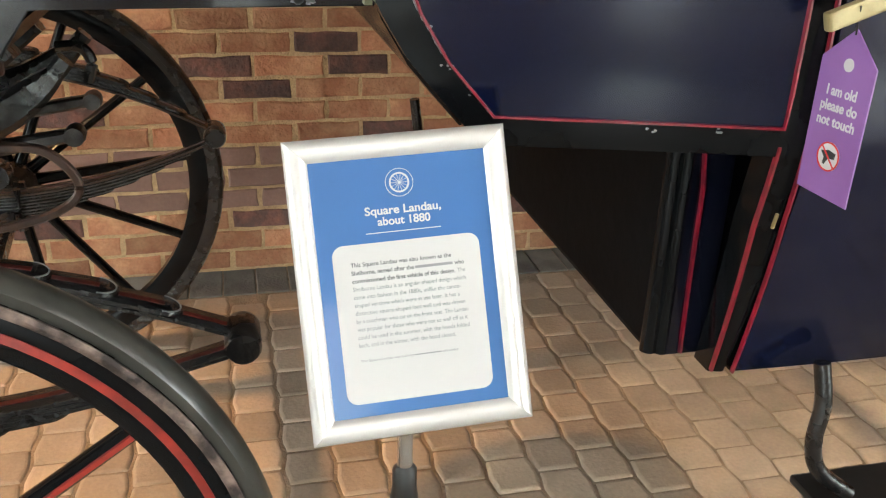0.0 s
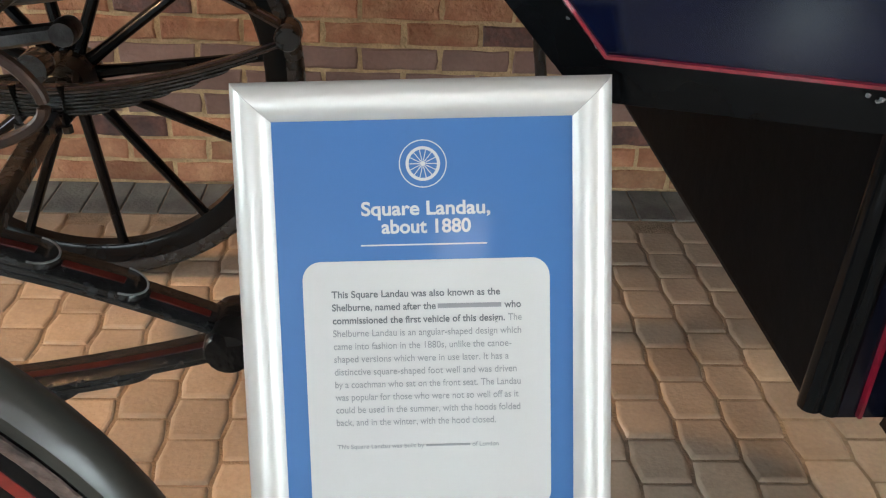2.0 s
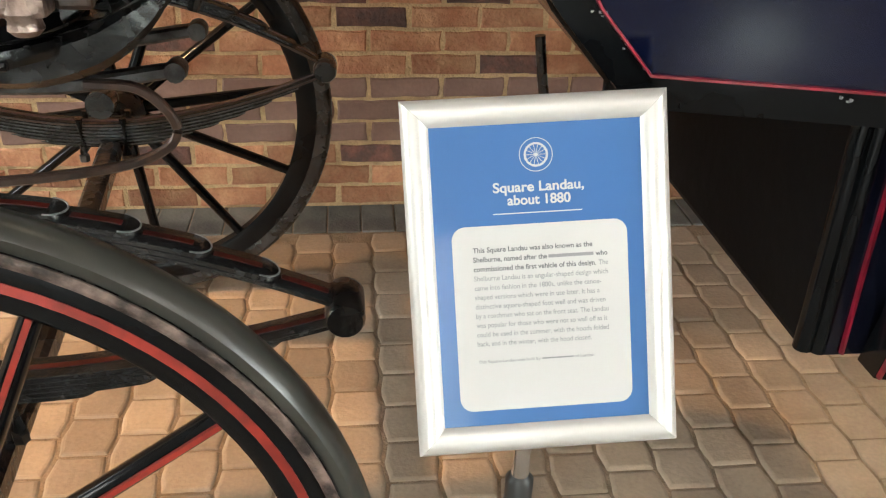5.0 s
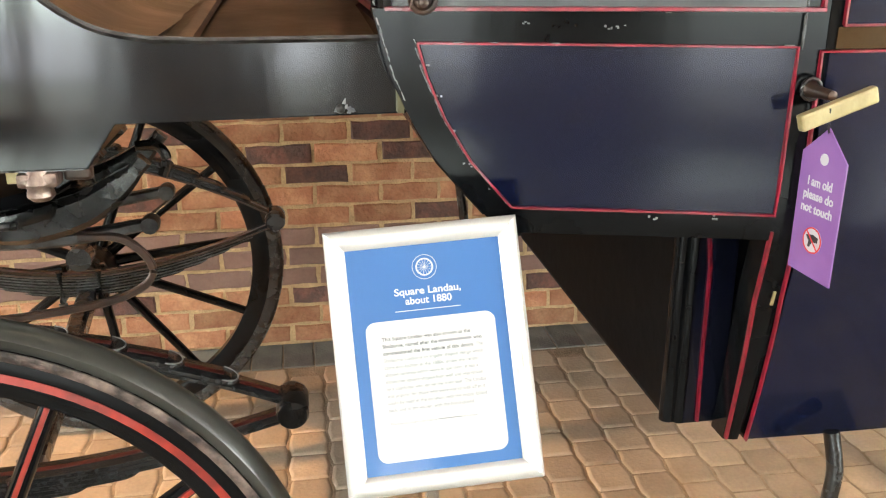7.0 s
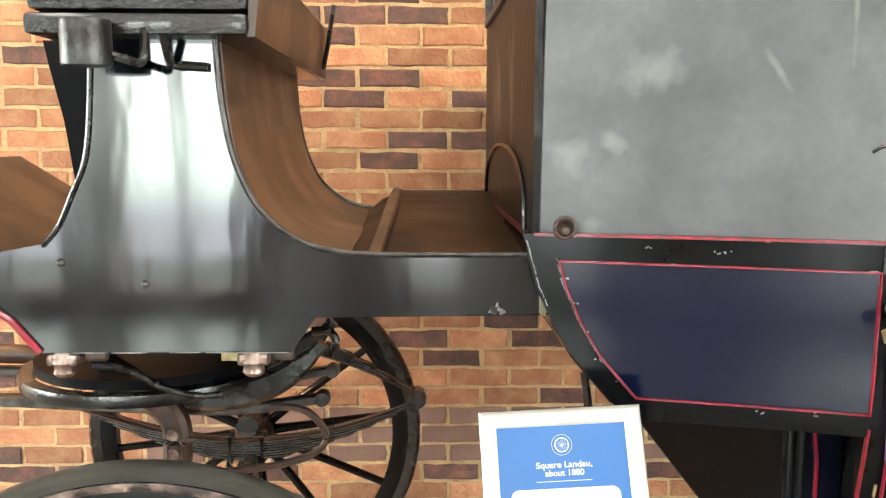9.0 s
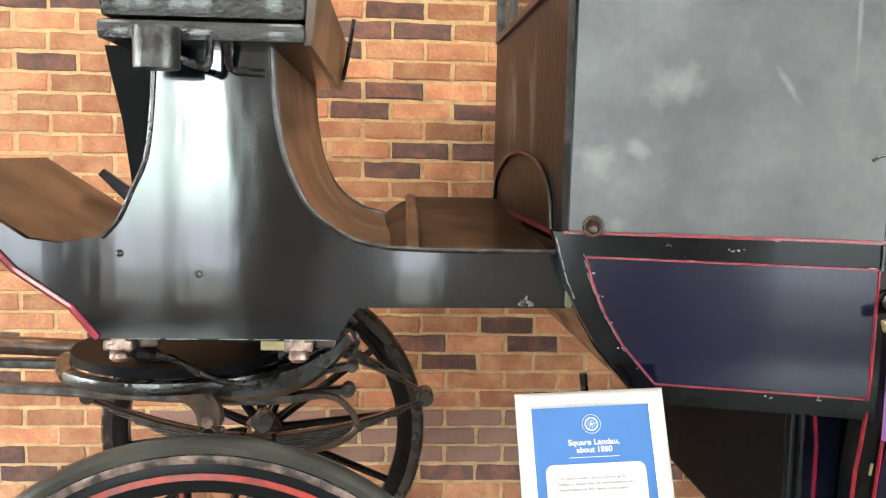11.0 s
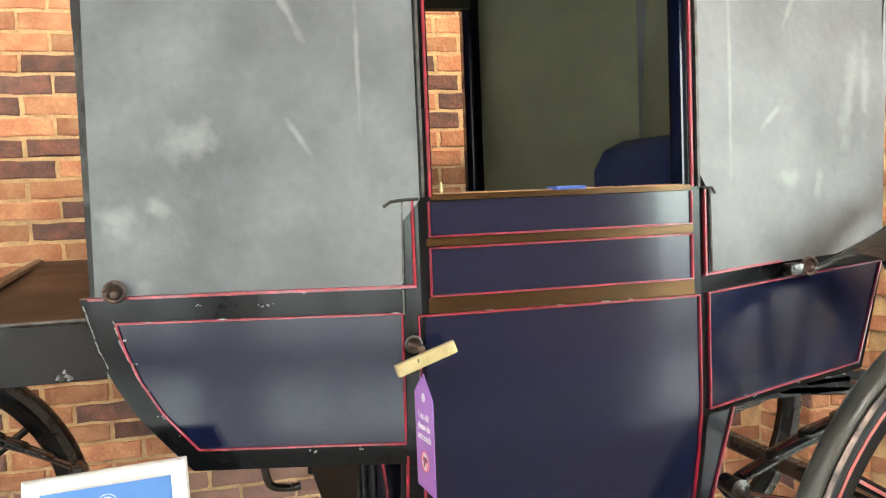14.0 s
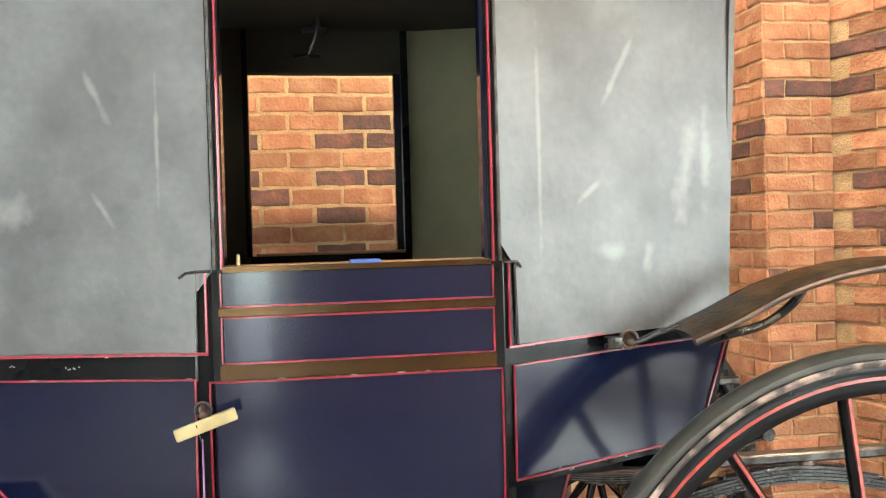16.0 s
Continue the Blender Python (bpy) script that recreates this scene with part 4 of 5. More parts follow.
part("axle_cap", lathe([(0.0008, -0.03), (0.022, -0.03), (0.029, -0.018), (0.029, 0.03), (0.0008, 0.03)], pose(-0.517, 1.93, 0.517, 90), 20), IRON, tt, "black iron axle cap", smooth=True)
part("rear_hook", tube(spline([(-0.30, 1.58, 0.85), (-0.262, 1.58, 0.85), (-0.245, 1.58, 0.825), (-0.255, 1.58, 0.79)], 5), 0.010), IRON, tt, smooth=True)
part("pole_bar", add_sweep(bmesh.new(), [(-1.25, 1.62, 0.80), (-1.0, 1.62, 0.79), (-0.86, 1.62, 0.785)], ring_profile(0.022, 10)), COPPER, tt, smooth=True)
for bx in (-0.646, -0.332):
    bb = part("boot_clip", lathe([(0.0008, 0), (0.012, 0), (0.019, 0.007), (0.017, 0.016), (0.021, 0.024), (0.016, 0.042), (0.0008, 0.042)], pose(bx, 1.05, 0.893), 10), SHINY, coach, "shiny coppery bolt clip", smooth=True)
    part("clip_band", box((bx - 0.026, 1.035, 0.912), (bx + 0.026, 1.075, 0.932), 0.006), SHINY, bb)
    part("clip_tongue", box((bx + 0.028, 1.06, 0.915), (bx + 0.065, 1.08, 0.934), 0.005), COPPER, bb)


# wheels
def wheel(name, label, x, y, r, spokes, turn=0.0, lined=True, yaw=0.0, wide=0.010):
    """A spoked wheel standing at the world place x, y on the floor."""
    lx, ly, lr = (x - 0.0115) / 1.0335, (y - 0.025) / 1.04, r / 1.04
    w = part(name, lathe([(0.001, -0.09), (0.032, -0.09), (0.036, -0.06), (0.055, -0.045), (0.06, 0.045), (0.045, 0.08), (0.03, 0.1), (0.001, 0.1)], pose(0, 0, 0, 90), 24), IRON, coach, label, smooth=True)
    w.matrix_basis = pose(lx, ly, (r + FLOOR_Z - 0.056) / 1.04, 0, turn, yaw)
    r, M = lr, pose(0, 0, 0, 90)
    part("tyre", lathe([(r - 0.026, -0.020), (r - 0.012, -0.0225), (r - 0.004, -0.015), (r, 0), (r - 0.004, 0.015), (r - 0.012, 0.0225), (r - 0.026, 0.020)], M, 96, closed=True), RUBBER if lined else IRON, w, "grey rubber tyre" if lined else "black tyre", smooth=True)
    part("tyre_channel", lathe([(r - 0.038, -0.018), (r - 0.024, -0.021), (r - 0.024, 0.021), (r - 0.038, 0.018)], M, 96, closed=True), IRON, w, smooth=True)
    if lined:
        for sy_ in (-1, 1):
            part("worn_edge", lathe([(r - 0.0375, sy_ * 0.0205), (r - 0.0245, sy_ * 0.0225), (r - 0.0245, sy_ * 0.0250), (r - 0.029, sy_ * 0.0256), (r - 0.034, sy_ * 0.0244), (r - 0.0375, sy_ * 0.0225)], M, 96, closed=True), RUST, w, "scraped bare metal channel edge", smooth=True)
    part("felloe", lathe([(r - 0.085, -0.016), (r - 0.078, -0.021), (r - 0.038, -0.019), (r - 0.038, 0.019), (r - 0.078, 0.021), (r - 0.085, 0.016)], M, 96, closed=True), BLACK, w, smooth=True)
    if lined:
        part("red_line", lathe([(r - 0.054 - wide, 0.0195), (r - 0.054, 0.0193), (r - 0.054, 0.0208), (r - 0.054 - wide, 0.021)], M, 96, closed=True), ORANGE, w)
    first = None
    for k in range(spokes):
        m = pose(0, 0, 0, 0, 360 * (k + 0.5) / spokes, 0)
        if first is None:
            first = part("spoke", add_sweep(bmesh.new(), [(0, 0, 0.045), (0, 0, 0.12), (0, 0, r - 0.08)], ring_profile(0.0155, 10, 0.85), scale=[1.2, 1.0, 0.85], up=(0, 1, 0)), BLACK, w, smooth=True)
            ln = part("red_line", box((-0.003, -0.0175, 0.10), (0.003, -0.0125, r - 0.085)), ORANGE, w) if lined else None
            first.matrix_basis = m
            if ln:
                ln.matrix_basis = m
        else:
            sp = new("spoke", first.data)
            sp.parent, sp.matrix_basis = w, m
            if ln:
                l2 = new("red_line", ln.data)
                l2.parent, l2.matrix_basis = w, m
    return w


wheel("front_wheel", "black spoked front wheel with orange-red lining and grey rubber tyre", -0.453, 0.87, 0.483, 12, 10)
wheel("front_wheel", "black spoked front wheel standing by the brick wall", -0.556, 2.30, 0.52, 12, 8, lined=False)
wheel("rear_wheel", "large black spoked rear wheel with orange-red lining", 1.884, 0.76, 0.63, 14, 5, wide=0.006)
wheel("rear_wheel", "large black spoked rear wheel on the wall side", 1.884, 2.36, 0.63, 14, lined=False)
# rear guard, springs and axle
rg = bmesh.new()
prof = spline([(1.493, 0, 1.140), (1.571, 0, 1.170), (1.634, 0, 1.199), (1.692, 0, 1.223), (1.789, 0, 1.248), (1.924, 0, 1.262), (2.12, 0, 1.254), (2.31, 0, 1.225)], 5)
grid = [[rg.verts.new((p.x, y, p.z + dz)) for p in prof] for y, dz in ((0.764, -0.010), (0.772, -0.002), (0.80, 0.004), (0.84, 0.006), (0.88, 0.004), (0.905, -0.002), (0.912, -0.010))]
for ra, rb in zip(grid, grid[1:]):
    for k in range(len(prof) - 1):
        rg.faces.new((ra[k], ra[k + 1], rb[k + 1], rb[k]))
bmesh.ops.solidify(rg, geom=rg.faces[:], thickness=0.007)
guard = part("rear_guard", rg, GUARD, coach, "worn brown-black leather wheel guard", smooth=True)
part("guard_rib", add_sweep(bmesh.new(), [(p.x, 0.764, p.z - 0.010) for p in prof], ring_profile(0.007, 8)), COPPER, guard, smooth=True)
part("guard_rib", add_sweep(bmesh.new(), [(p.x, 0.912, p.z - 0.008) for p in prof], ring_profile(0.006, 8)), LEATHER, guard, smooth=True)
part("guard_stay", tube(spline([(1.565, 0.86, 1.118), (1.60, 0.842, 1.131), (1.668, 0.842, 1.146), (1.726, 0.842, 1.181), (1.762, 0.842, 1.222)], 6), 0.009), IRON, guard, smooth=True)
part("guard_strap", add_sweep(bmesh.new(), spline([(1.415, 0.885, 1.118), (1.445, 0.880, 1.125), (1.475, 0.87, 1.140), (1.51, 0.86, 1.148)], 5), rect_profile(0.022, 0.008)), LEATHER, guard, smooth=True)
part("strap_bracket", box((1.372, 0.875, 1.108), (1.402, 0.90, 1.132), 0.004), IRON, guard, smooth=True)
spring("rear_spring", 1.82, 1.04, 0.47, 0.66, 0.79, 0.565)
spring("rear_spring", 1.82, 1.96, 0.47, 0.66, 0.79, 0.565)
part("rear_axle", add_sweep(bmesh.new(), [(1.812, 0.75, 0.513), (1.812, 1.5, 0.513), (1.812, 2.23, 0.513)], rect_profile(0.045, 0.045)), IRON, coach, smooth=True)
for y in (1.04, 1.96):
    rb = part("rear_body_bar", add_sweep(bmesh.new(), [(1.45, y, 0.855), (1.62, y, 0.84), (1.9, y, 0.838), (2.2, y, 0.838)], rect_profile(0.04, 0.022)), STEEL, coach, "worn grey iron bar", smooth=True)
    part("bar_clip", lathe([(0.0008, 0), (0.02, 0), (0.022, 0.02), (0.016, 0.05), (0.0008, 0.05)], pose(1.87, y, 0.79), 12), SHINY, rb, smooth=True)
part("rear_under_board", box((1.25, 1.02, 0.86), (1.66, 1.98, 0.88)), BLACK, coach)

# door handle
hd = part("door_handle", lathe([(0.0008, 0), (0.011, 0), (0.0125, 0.006), (0.008, 0.012), (0.006, 0.052), (0.0008, 0.053)], pose(0.640, 0.850, 1.045, 90), 14), COPPER, coach, "pale worn brass door handle", smooth=True)
bm = box((-0.052, -0.006, -0.0105), (0.052, 0.006, 0.0105), 0.0035)
part("grip", bm, BRASS, hd, "pale worn brass bar").matrix_basis = pose(0.645, 0.792, 1.031, 0, -18, 4)
part("ring", tube([(0.636 + 0.013 * math.cos(a), 0.838, 1.047 + 0.013 * math.sin(a)) for a in [k * math.pi / 6 for k in range(13)]], 0.0025), STEEL, hd, smooth=True)

# folding step irons
for far in (False, True):
    pts = [(0.785, 0.90, 0.52), (0.790, 0.885, 0.46), (0.785, 0.88, 0.40), (0.800, 0.875, 0.35), (0.858, 0.87, 0.303)] if not far else [(0.425, 2.06, 0.62), (0.44, 2.06, 0.51), (0.456, 2.06, 0.45), (0.50, 2.06, 0.435), (0.544, 2.06, 0.435)]
    st = part("step_iron", add_sweep(bmesh.new(), spline(pts, 6), ring_profile(0.0125, 10)), IRON, coach, "black iron folding step", smooth=True)
    if not far:
        part("tread", box((0.80, 0.76, 0.285), (0.99, 0.93, 0.299), 0.004), PLASTIC, st, "black ribbed step tread")


# ---- writing helper ----
def letters(text, size, mat, parent, x, y, z=0.0, width=None, align='CENTER', bold=0.0, name="lettering", label=""):
    """Text laid flat in the parent's x-y plane, as a thin mesh."""
    cu = bpy.data.curves.new("text", 'FONT')
    cu.body, cu.size, cu.align_x, cu.align_y, cu.offset, cu.extrude = text, size, align, 'CENTER', bold, 0.0002
    tmp = bpy.data.objects.new("text", cu)
    me = bpy.data.meshes.new_from_object(tmp)
    bpy.data.objects.remove(tmp)
    xs = [v.co.x for v in me.vertices]
    k = width / (max(xs) - min(xs)) if width else 1.0
    x_min = min(xs) if align == 'LEFT' else 0
    for v in me.vertices:
        v.co = ((v.co.x - x_min) * k + x, v.co.y + y, v.co.z + z)
    me.materials.clear()
    me.materials.append(mat)
    ob = new(name, me)
    ob.name = name
    ob.parent = parent
    if label:
        ob["label"] = label
    return ob


def bar(x0, x1, y, h, mat, parent, z):
    return part("text_bar", box((x0, y - h / 2, z - 0.0002), (x1, y + h / 2, z + 0.0002)), mat, parent)


def rounded(w, h, r, n=6):
    out = []
    for cx, cy, a0 in ((w / 2 - r, h / 2 - r, 0), (-w / 2 + r, h / 2 - r, 90), (-w / 2 + r, -h / 2 + r, 180), (w / 2 - r, -h / 2 + r, 270)):
        out += [(cx + r * math.cos(radians(a0 + 90 * k / n)), cy + r * math.sin(radians(a0 + 90 * k / n))) for k in range(n + 1)]
    return out


def slab(outline, z0, z1):
    bm = bmesh.new()
    a = [bm.verts.new((x, y, z0)) for x, y in outline]
    b = [bm.verts.new((x, y, z1)) for x, y in outline]
    bm.faces.new(a[::-1])
    bm.faces.new(b)
    for i in range(len(a)):
        j = (i + 1) % len(a)
        bm.faces.new((a[i], a[j], b[j], b[i]))
    return bm


# ---- sign ----
sign = empty("sign_stand", "silver framed blue information sign on a chrome post", "sign", pose(0.1735, 0.840, 0))
FACE = Matrix(((0.9977, -0.0439, -0.052, 0.0031), (-0.0308, 0.3909, -0.9199, 0.018), (0.0607, 0.9194, 0.3886, 0.8305), (0, 0, 0, 1)))
SW, SH, FB = 0.247, 0.333, 0.0255
board = part("sign_board", slab(rounded(SW - 0.006, SH - 0.006, 0.002), -0.012, -0.001), PLASTIC, sign)
board.matrix_basis = FACE
# four mitred frame mouldings
prof = [(0.0, -0.010), (0.0, 0.002), (0.004, 0.0075), (0.011, 0.010), (0.017, 0.009), (0.0225, 0.0045), (FB, 0.001), (FB, -0.003)]
for (ax, ay), (bx, by), (nx_, ny_) in (((-1, 1), (1, 1), (0, -1)), ((1, 1), (1, -1), (-1, 0)), ((1, -1), (-1, -1), (0, 1)), ((-1, -1), (-1, 1), (1, 0))):
    bm = bmesh.new()
    ra, rb = [], []
    for d, h in prof:
        gx, gy = (bx - ax) / 2 * 0.0001, (by - ay) / 2 * 0.0001
        ra.append(bm.verts.new((ax * (SW / 2 - d) + gx, ay * (SH / 2 - d) + gy, h)))
        rb.append(bm.verts.new((bx * (SW / 2 - d) - gx, by * (SH / 2 - d) - gy, h)))
    for k in range(len(prof) - 1):
        bm.faces.new((ra[k], ra[k + 1], rb[k + 1], rb[k]))
    part("frame_moulding", bm, SILVER, board, smooth=True)
part("poster", slab(rounded(SW - 0.05, SH - 0.05, 0.001), -0.001, 0.0005), BLUE, board, "blue printed poster")
TOP = SH / 2
part("white_panel", slab([(x + 0.0003, y - 0.0391) for x, y in rounded(0.1645, 0.1752, 0.0125)], 0.0005, 0.0009), PAPER, board, "white rounded text panel")
# wheel emblem
ly = 0.112
for r0, r1 in ((0.0150, 0.0157), (0.0093, 0.0113)):
    bm = lathe([(r0, 0.0005), (r1, 0.0005), (r1, 0.0009), (r0, 0.0009)], Matrix.Translation((0, ly, 0)), 40, closed=True)
    part("emblem_ring", bm, PAPER, board)
bm = bmesh.new()
for k in range(14):
    a = 2 * math.pi * k / 14
    dx, dy = math.cos(a), math.sin(a)
    add_sweep(bm, [(dx * 0.002, ly + dy * 0.002, 0.0007), (dx * 0.0095, ly + dy * 0.0095, 0.0007)], rect_profile(0.0005, 0.0004))
part("emblem_spokes", bm, PAPER, board)
part("emblem_hub", lathe([(0.0001, 0.0005), (0.0018, 0.0005), (0.0018, 0.0009), (0.0001, 0.0009)], Matrix.Translation((0, ly, 0)), 12), PAPER, board)
letters("Square Landau,", 0.0128, PAPER, board, 0.0012, 0.0825, 0.0007, 0.0850, bold=0.0003)
letters("about 1880", 0.0128, PAPER, board, 0.0012, 0.0705, 0.0007, 0.0590, bold=0.0003)
bar(-0.0422, 0.0412, 0.0588, 0.0010, PAPER, board, 0.0007)
LINES = [("This Square Landau was also known as the", 302, 1), ("", 340, 1), ("commissioned the first vehicle of this design.", 310, 1), ("Shelburne Landau is an angular-shaped design which", 339, 0), ("came into fashion in the 1880s, unlike the canoe-", 321, 0),
         ("shaped versions which were in use later. It has a", 316, 0), ("distinctive square-shaped foot well and was driven", 330, 0), ("by a coachman who sat on the front seat. The Landau", 337, 0), ("was popular for those who were not so well off as it", 333, 0),
         ("could be used in the summer, with the hoods folded", 336, 0), ("back, and in the winter, with the hood closed.", 291, 0)]
for k, (text, w, strong) in enumerate(LINES):
    yl = 0.0260 - 0.00884 * k
    x0 = -0.063
    if text:
        letters(text, 0.0066, INK if strong else FAINT, board, x0, yl, 0.0011, w * 0.000372, 'LEFT', 0.00012 if strong else 0.00002)
    else:
        letters("Shelburne, named after the", 0.0066, INK, board, x0, yl, 0.0011, 186 * 0.000372, 'LEFT', 0.00012)
        bar(x0 + 0.0705, x0 + 0.1130, yl, 0.0030, FAINT, board, 0.0011)
        letters("who", 0.0066, INK, board, x0 + 0.1150, yl, 0.0011, 0.0112, 'LEFT', 0.00012)
letters("The", 0.0066, FAINT, board, x0 + 0.1175, 0.0083, 0.0011, 0.0090, 'LEFT', 0.00002)
letters("This Square Landau was built by", 0.0042, FAINT, board, x0, -0.0795, 0.0011, 0.0590, 'LEFT', 0.0)
bar(x0 + 0.0605, x0 + 0.0905, -0.0795, 0.0013, FAINT, board, 0.0011)
letters("of London", 0.0042, FAINT, board, x0 + 0.0920, -0.0795, 0.0011, 0.0180, 'LEFT', 0.0)
part("post", lathe([(0.0095, FLOOR_Z), (0.0095, 0.785)], pose(-0.001, 0.010, 0), 20), CHROME, sign, "chrome sign post", smooth=True)
part("collar", lathe([(0.0096, 0.45), (0.0165, 0.45), (0.0175, 0.46), (0.0185, 0.535), (0.0150, 0.56), (0.0150, 0.585), (0.0096, 0.592)], pose(-0.001, 0.010, 0), 20, caps=False), PLASTIC, sign, "black plastic collar", smooth=True)
part("base", lathe([(0.001, 0.0), (0.15, 0.0), (0.15, 0.006), (0.12, 0.014), (0.02, 0.022), (0.001, 0.022)], pose(-0.001, 0.010, FLOOR_Z), 40), PLASTIC, sign, smooth=True)

# ---- tag on the door handle ----
tag = empty("warning_tag", "purple arrow-ended do not touch tag hanging from the door handle", "tag")
tag.matrix_world = Matrix.Translation((0.674, 0.832, 1.002)) @ Matrix(((0.12, 0.0, -0.993, 0), (-0.993, 0.0, -0.12, 0), (0, 1, 0, 0), (0, 0, 0, 1)))
TAG = [(0.022, 0.064), (-0.017, 0.102), (-0.060, 0.066), (-0.060, -0.092), (0.021, -0.096)]
card = part("card", slab(TAG, -0.001, 0.001), PURPLE, tag, "purple plastic card")
part("hole_dot", lathe([(0.0001, 0.001), (0.0075, 0.001), (0.0075, 0.0014), (0.0001, 0.0014)], Matrix.Translation((-0.018, 0.062, 0)), 20), PAPER, card)
for k, text in enumerate(("I am old", "please do", "not touch")):
    letters(text, 0.0165, PAPER, card, -0.020, 0.030 - 0.0175 * k, 0.0013, (0.045, 0.056, 0.058)[k], bold=0.0004)
part("prohibition_disc", lathe([(0.0001, 0.001), (0.0175, 0.001), (0.0175, 0.0014), (0.0001, 0.0014)], Matrix.Translation((-0.020, -0.045, 0)), 28), PAPER, card)
part("prohibition_ring", lathe([(0.0155, 0.0014), (0.0175, 0.0014), (0.0175, 0.0018), (0.0155, 0.0018)], Matrix.Translation((-0.020, -0.045, 0)), 28, closed=True), SIGNRED, card)
part("pictogram", slab([(-0.032, -0.040), (-0.020, -0.037), (-0.009, -0.039), (-0.010, -0.046), (-0.019, -0.047), (-0.024, -0.055), (-0.027, -0.054), (-0.026, -0.047)], 0.0014, 0.0017), PLASTIC, card)
part("prohibition_bar", slab([(-0.0325, -0.034), (-0.031, -0.0325), (-0.0075, -0.056), (-0.009, -0.0575)], 0.0017, 0.002), SIGNRED, card)
part("string", tube([(-0.017, 0.096, 0.0015), (-0.014, 0.112, 0.006), (-0.010, 0.128, 0.010)], 0.0012, 6), PLASTIC, card)

# ---- bricks and setts ----
DARK = {(3, 1), (7, 1), (8, 1), (8, 3), (9, 2), (15, 1), (17, 0), (18, 1), (18, 2), (20, 0), (20, 2), (21, 0), (22, 4), (22, 6), (22, 7), (24, 0), (24, 1), (24, 4), (24, 6), (24, 7), (25, 0)}
rng = random.Random(5)


def brick_mesh(name, lx, ly, lz, mat, seed):
    """A brick with softened, uneven arrises, centred, its face towards -y."""
    r = random.Random(seed)
    nx, nz, rings = (4 if lx > 0.15 else 2), 2, []
    border = [(-1 + 2 * k / nx, -1) for k in range(nx)] + [(1, -1 + 2 * k / nz) for k in range(nz)]
    border += [(1 - 2 * k / nx, 1) for k in range(nx)] + [(-1, 1 - 2 * k / nz) for k in range(nz)]
    bm = bmesh.new()
    off = [(r.uniform(-.0028, .0028), r.uniform(-.0032, .0026)) for _ in border]
    for inset, y in ((0.0055, -ly / 2), (0.0, -ly / 2 + 0.005), (0.0, ly / 2)):
        wob = 0.0015 if inset else 0.0
        rings.append([bm.verts.new((sx * (lx / 2 - inset) + ox + r.uniform(-wob, wob), y + r.uniform(-wob, wob), sz * (lz / 2 - inset) + oz + r.uniform(-wob, wob))) for (sx, sz), (ox, oz) in zip(border, off)])
    n = len(border)
    bm.faces.new(rings[0])
    for a, b in zip(rings, rings[1:]):
        for i in range(n):
            bm.faces.new((a[i], a[(i + 1) % n], b[(i + 1) % n], b[i]))
    bmesh.ops.recalc_face_normals(bm, faces=bm.faces[:])
    me = bpy.data.meshes.new(name)
    bm.to_mesh(me)
    bm.free()
    me.materials.append(mat)
    return me


plain = [brick_mesh("brick", 0.213, 0.03, 0.063, BRICK, s) for s in range(10)]
burnt = [brick_mesh("brick", 0.213, 0.03, 0.063, BURNT, 20 + s) for s in range(4)]
plum = [brick_mesh("brick", 0.213, 0.03, 0.063, PLUM, 60 + s) for s in range(4)]
rest = {False: ([], []), True: ([], [])}


def perpend(u):
    """Where the brick joint number u stands along the wall; the coursing tightens past the middle."""
    return -0.381 + 0.2265 * u if u < 3 else 0.2985 + 0.2055 * (u - 3)


for row in range(-2, 38):
    for col in range(-14, 22):
        u = col + (0.543 if row % 2 else 0.0)
        x0, x1 = perpend(u), perpend(u + 1) - 0.0115
        if x1 > 2.66 and x0 < 2.92:
            continue
        cx, cz = (x0 + x1) / 2, 1.5325 - (20 - row) * 0.0732
        dark = (row, col) in DARK or (row in (1, 2) and rng.random() < 0.5) or ((row, col) not in DARK and rng.random() < 0.10 and not (5 < row < 26 and -1 < col < 3))
        cx += rng.uniform(-.002, .002)
        cy = WALL_Y + 0.015 + rng.uniform(-.002, .002)
        long = (x1 - x0) / 0.213
        near = -3 <= col <= 6 and row <= 28
        if near:
            ob = new("brick", rng.choice(plum if row in (3, 4) or (row == 2 and rng.random() < 0.6) else burnt if dark else plain))
            ob.parent, ob.matrix_basis = wall_back, Matrix.Translation((cx, cy, cz)) @ Matrix.Diagonal((long, 1, 1, 1))
        else:
            vs, fs = rest[dark]
            me = rng.choice(burnt if dark else plain)
            n = len(vs)
            vs += [(v.co.x * long + cx, v.co.y + cy, v.co.z + cz) for v in me.vertices]
            fs += [tuple(n + i for i in f.vertices) for f in me.polygons]
for dark, (vs, fs) in rest.items():
    me = bpy.data.meshes.new("bricks")
    me.from_pydata(vs, [], fs)
    me.materials.append(BURNT if dark else BRICK_FAR)
    ob = tagged(new("bricks", me), kind="stuff")
    ob.parent = wall_back


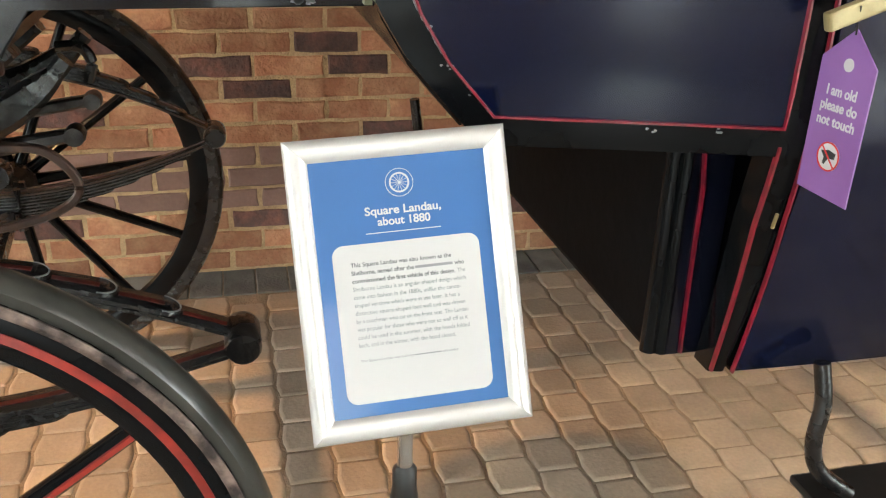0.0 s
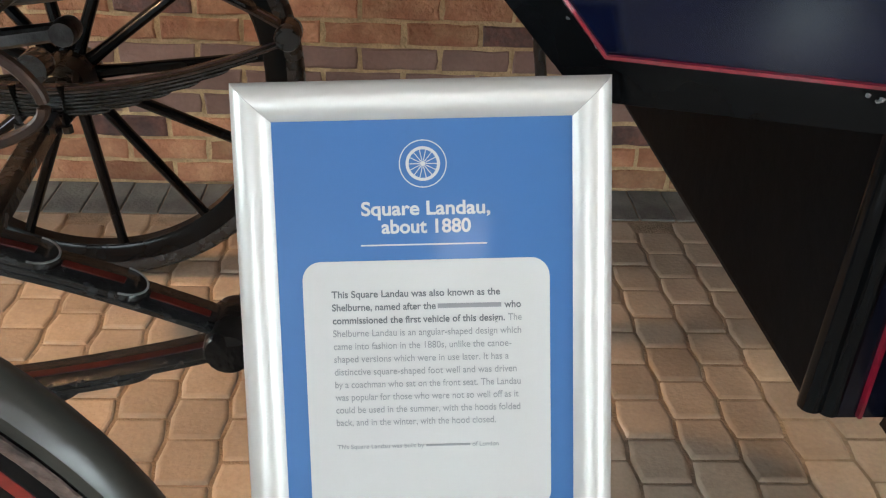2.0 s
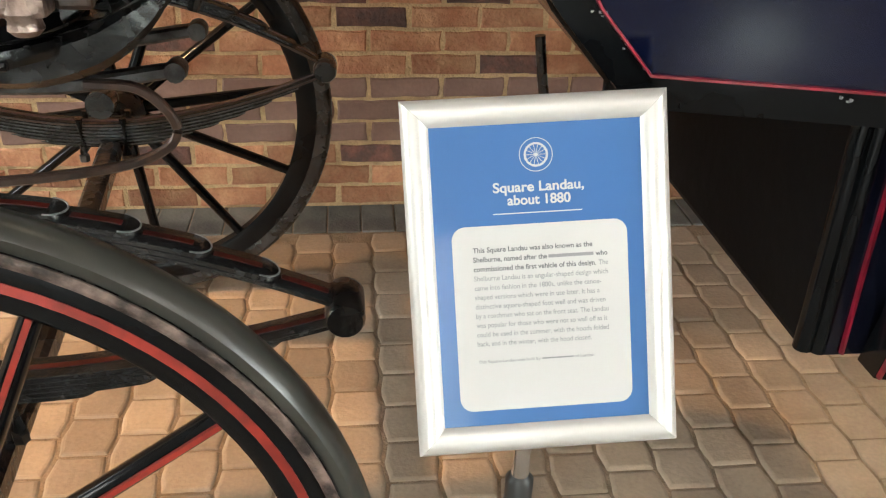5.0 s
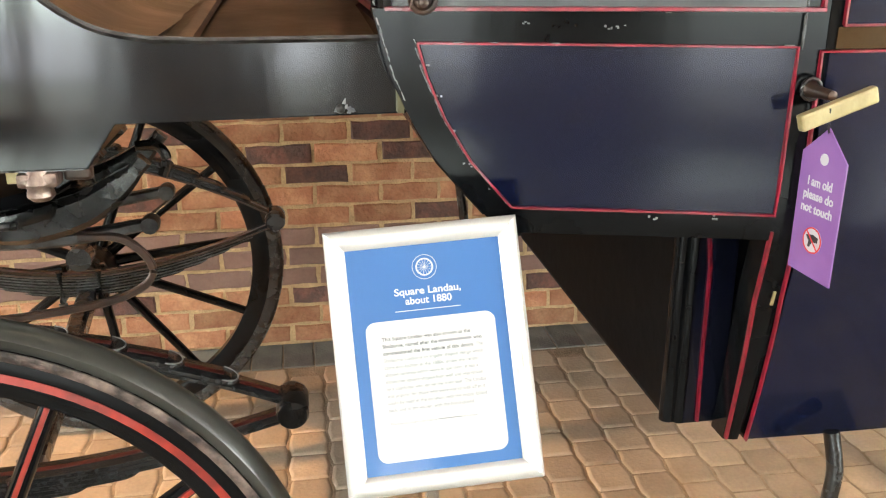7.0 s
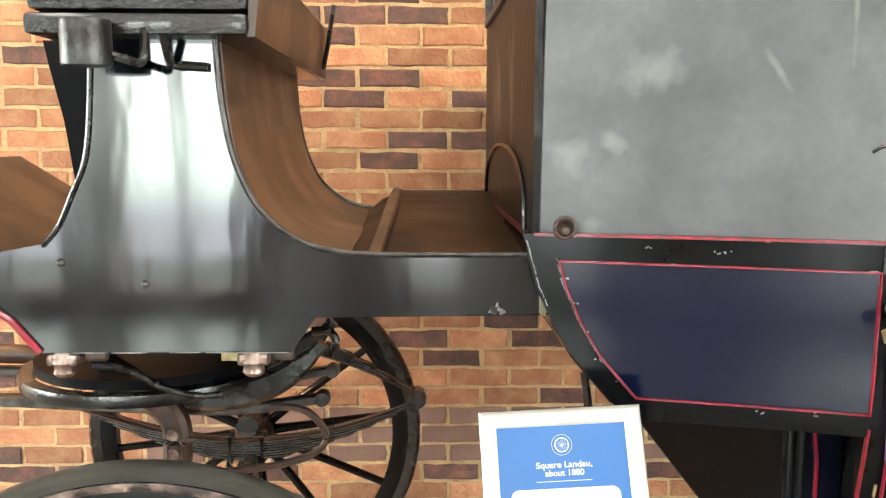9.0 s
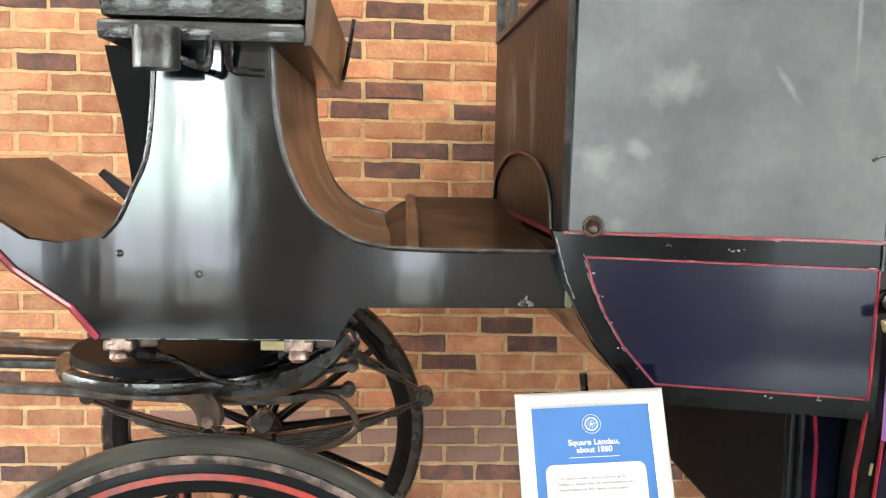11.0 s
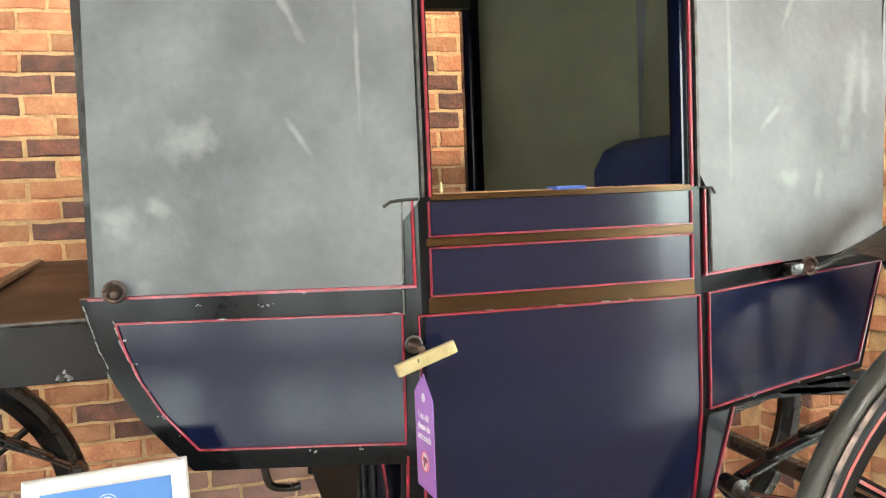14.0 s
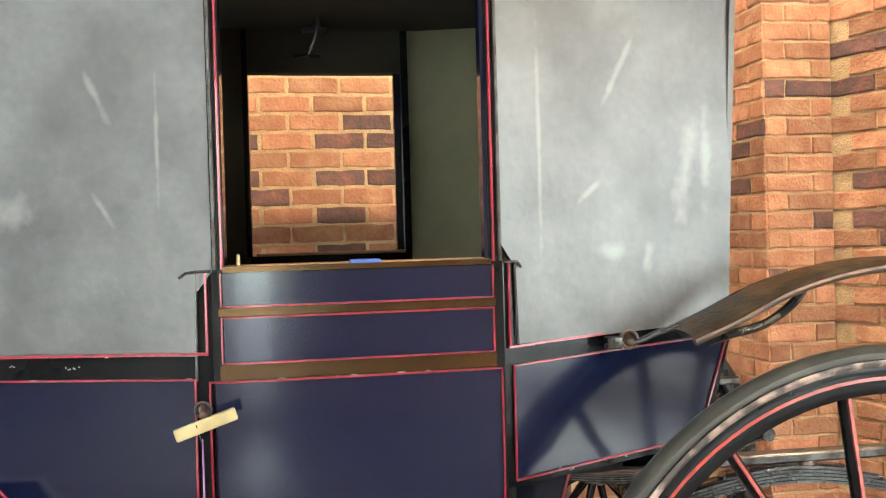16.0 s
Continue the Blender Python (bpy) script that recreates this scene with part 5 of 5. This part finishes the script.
def sett_mesh(seed, mat):
    """A barrel-sided paving sett, narrow at its two ends and wide in the middle, with rounded shoulders."""
    r = random.Random(seed)
    hy = 0.0602
    bulge = lambda v: 0.0552 + 0.0036 * math.cos(math.pi * v)
    flank = [(bulge(v) - (0.0022 if abs(v) == 1 else 0), v * hy - (0.0008 if abs(v) == 1 else 0) * v) for v in (-1, -0.93, -0.7, -0.4, 0, 0.4, 0.7, 0.93, 1)]
    out = [(-x, y) for x, y in flank] + [(x, y) for x, y in flank[::-1]]
    out = [(x + r.uniform(-.0009, .0009), y + r.uniform(-.0009, .0009)) for x, y in out]
    me = bpy.data.meshes.new("sett")
    vs, fs, n = [], [], len(out)
    for inset, z in ((0.0, -0.03), (0.0, -0.009), (0.0022, -0.0042), (0.0055, -0.0014), (0.0105, 0.0)):
        vs += [(x - math.copysign(inset, x), y - math.copysign(inset, y), z) for x, y in out]
    for a in range(4):
        fs += [(a * n + i, (a + 1) * n + i, (a + 1) * n + (i + 1) % n, a * n + (i + 1) % n) for i in range(n)]
    fs.append(tuple(4 * n + n - 1 - i for i in range(n)))
    me.from_pydata(vs, [], fs)
    me.materials.append(mat)
    for p in me.polygons:
        p.use_smooth = len(p.vertices) == 4
    return me


setts = [sett_mesh(s, SETT) for s in range(6)]
vs, fs = [], []
for c in range(-30, 40):
    for j in range(-8, 22):
        x, y = 0.805 + 0.1145 * c, 1.815 - 0.122 * j + (0.061 if c % 2 else 0.0)
        if y > 2.56 or y < -0.6:
            continue
        me, dz = rng.choice(setts), FLOOR_Z + rng.uniform(-.0015, .0015)
        if -10 <= c <= 6 and -6 <= j <= 11:
            ob = new("sett", me)
            ob.parent, ob.location = floor, (x, y, dz)
        else:
            n = len(vs)
            vs += [(v.co.x + x, v.co.y + y, v.co.z + dz) for v in me.vertices]
            fs += [tuple(n + i for i in f.vertices) for f in me.polygons]
me = bpy.data.meshes.new("setts")
me.from_pydata(vs, [], fs)
me.materials.append(SETT_FAR)
ob = tagged(new("setts", me), kind="stuff")
ob.parent = floor
bm = bmesh.new()
band = bpy.data.meshes.new("border_paver")
add_box(bm, (-0.0515, -0.094, -0.03), (0.0515, 0.094, 0.0), 0.004).to_mesh(band)
bm.free()
band.materials.append(SLATE)
for k in range(-16, 34):
    ob = new("border_paver", band)
    ob.parent, ob.location = floor, (0.1075 * k - 0.02, 2.711, FLOOR_Z + rng.uniform(-.001, .001))
# bricks of the pier: face bricks and returns
half = [brick_mesh("brick", 0.1025, 0.03, 0.065, BRICK, 40 + s) for s in range(3)]
half_dark = brick_mesh("brick", 0.1025, 0.03, 0.065, BURNT, 45)
for row in range(-2, 34):
    cz = 1.5325 - (20 - row) * 0.0732
    lone = half_dark if row in (19, 26, 16) else rng.choice(half)
    for w, cx in (((0.19, 2.728), (0.082, 2.871)) if row % 2 else ((0.082, 2.676), (0.19, 2.819))):
        ob = new("brick", lone if w < 0.15 else rng.choice(burnt if row == 26 else plain))
        ob.parent, ob.matrix_basis = pier, Matrix.Translation((cx, 2.469, cz)) @ Matrix.Diagonal((w / (0.1025 if w < 0.15 else 0.213), 1, 1, 1))
    for w, cy in (((0.215, 2.566), (0.1025, 2.735)) if row % 2 == 0 else ((0.1025, 2.51), (0.215, 2.679))):
        ob = new("brick", rng.choice(half) if w < 0.2 else rng.choice(burnt if rng.random() < 0.3 else plain))
        ob.parent, ob.matrix_basis = pier, pose(2.639, cy, cz, 0, 0, -90)
# bricks of the side wall beyond the pier
vs, fs, dark_vs, dark_fs = [], [], [], []
for row in range(-2, 38):
    for col in range(11):
        m = SIDE @ Matrix.Translation((0.11 + 0.2195 * col + (0.11 if row % 2 else 0.0), rng.uniform(-.002, .002) + 0.007, 1.5325 - (20 - row) * 0.0732))
        dark = rng.random() < 0.15
        me = rng.choice(burnt if dark else plain)
        if row in range(14, 30) and col < 3:
            ob = new("brick", me)
            ob.parent, ob.matrix_basis = wall_side, m
            continue
        v_all, f_all = (dark_vs, dark_fs) if dark else (vs, fs)
        n = len(v_all)
        v_all += [tuple(m @ v.co) for v in me.vertices]
        f_all += [tuple(n + i for i in f.vertices) for f in me.polygons]
for v_all, f_all, mat in ((vs, fs, BRICK_FAR), (dark_vs, dark_fs, BURNT)):
    me = bpy.data.meshes.new("bricks")
    me.from_pydata(v_all, [], f_all)
    me.materials.append(mat)
    tagged(new("bricks", me), kind="stuff").parent = wall_side
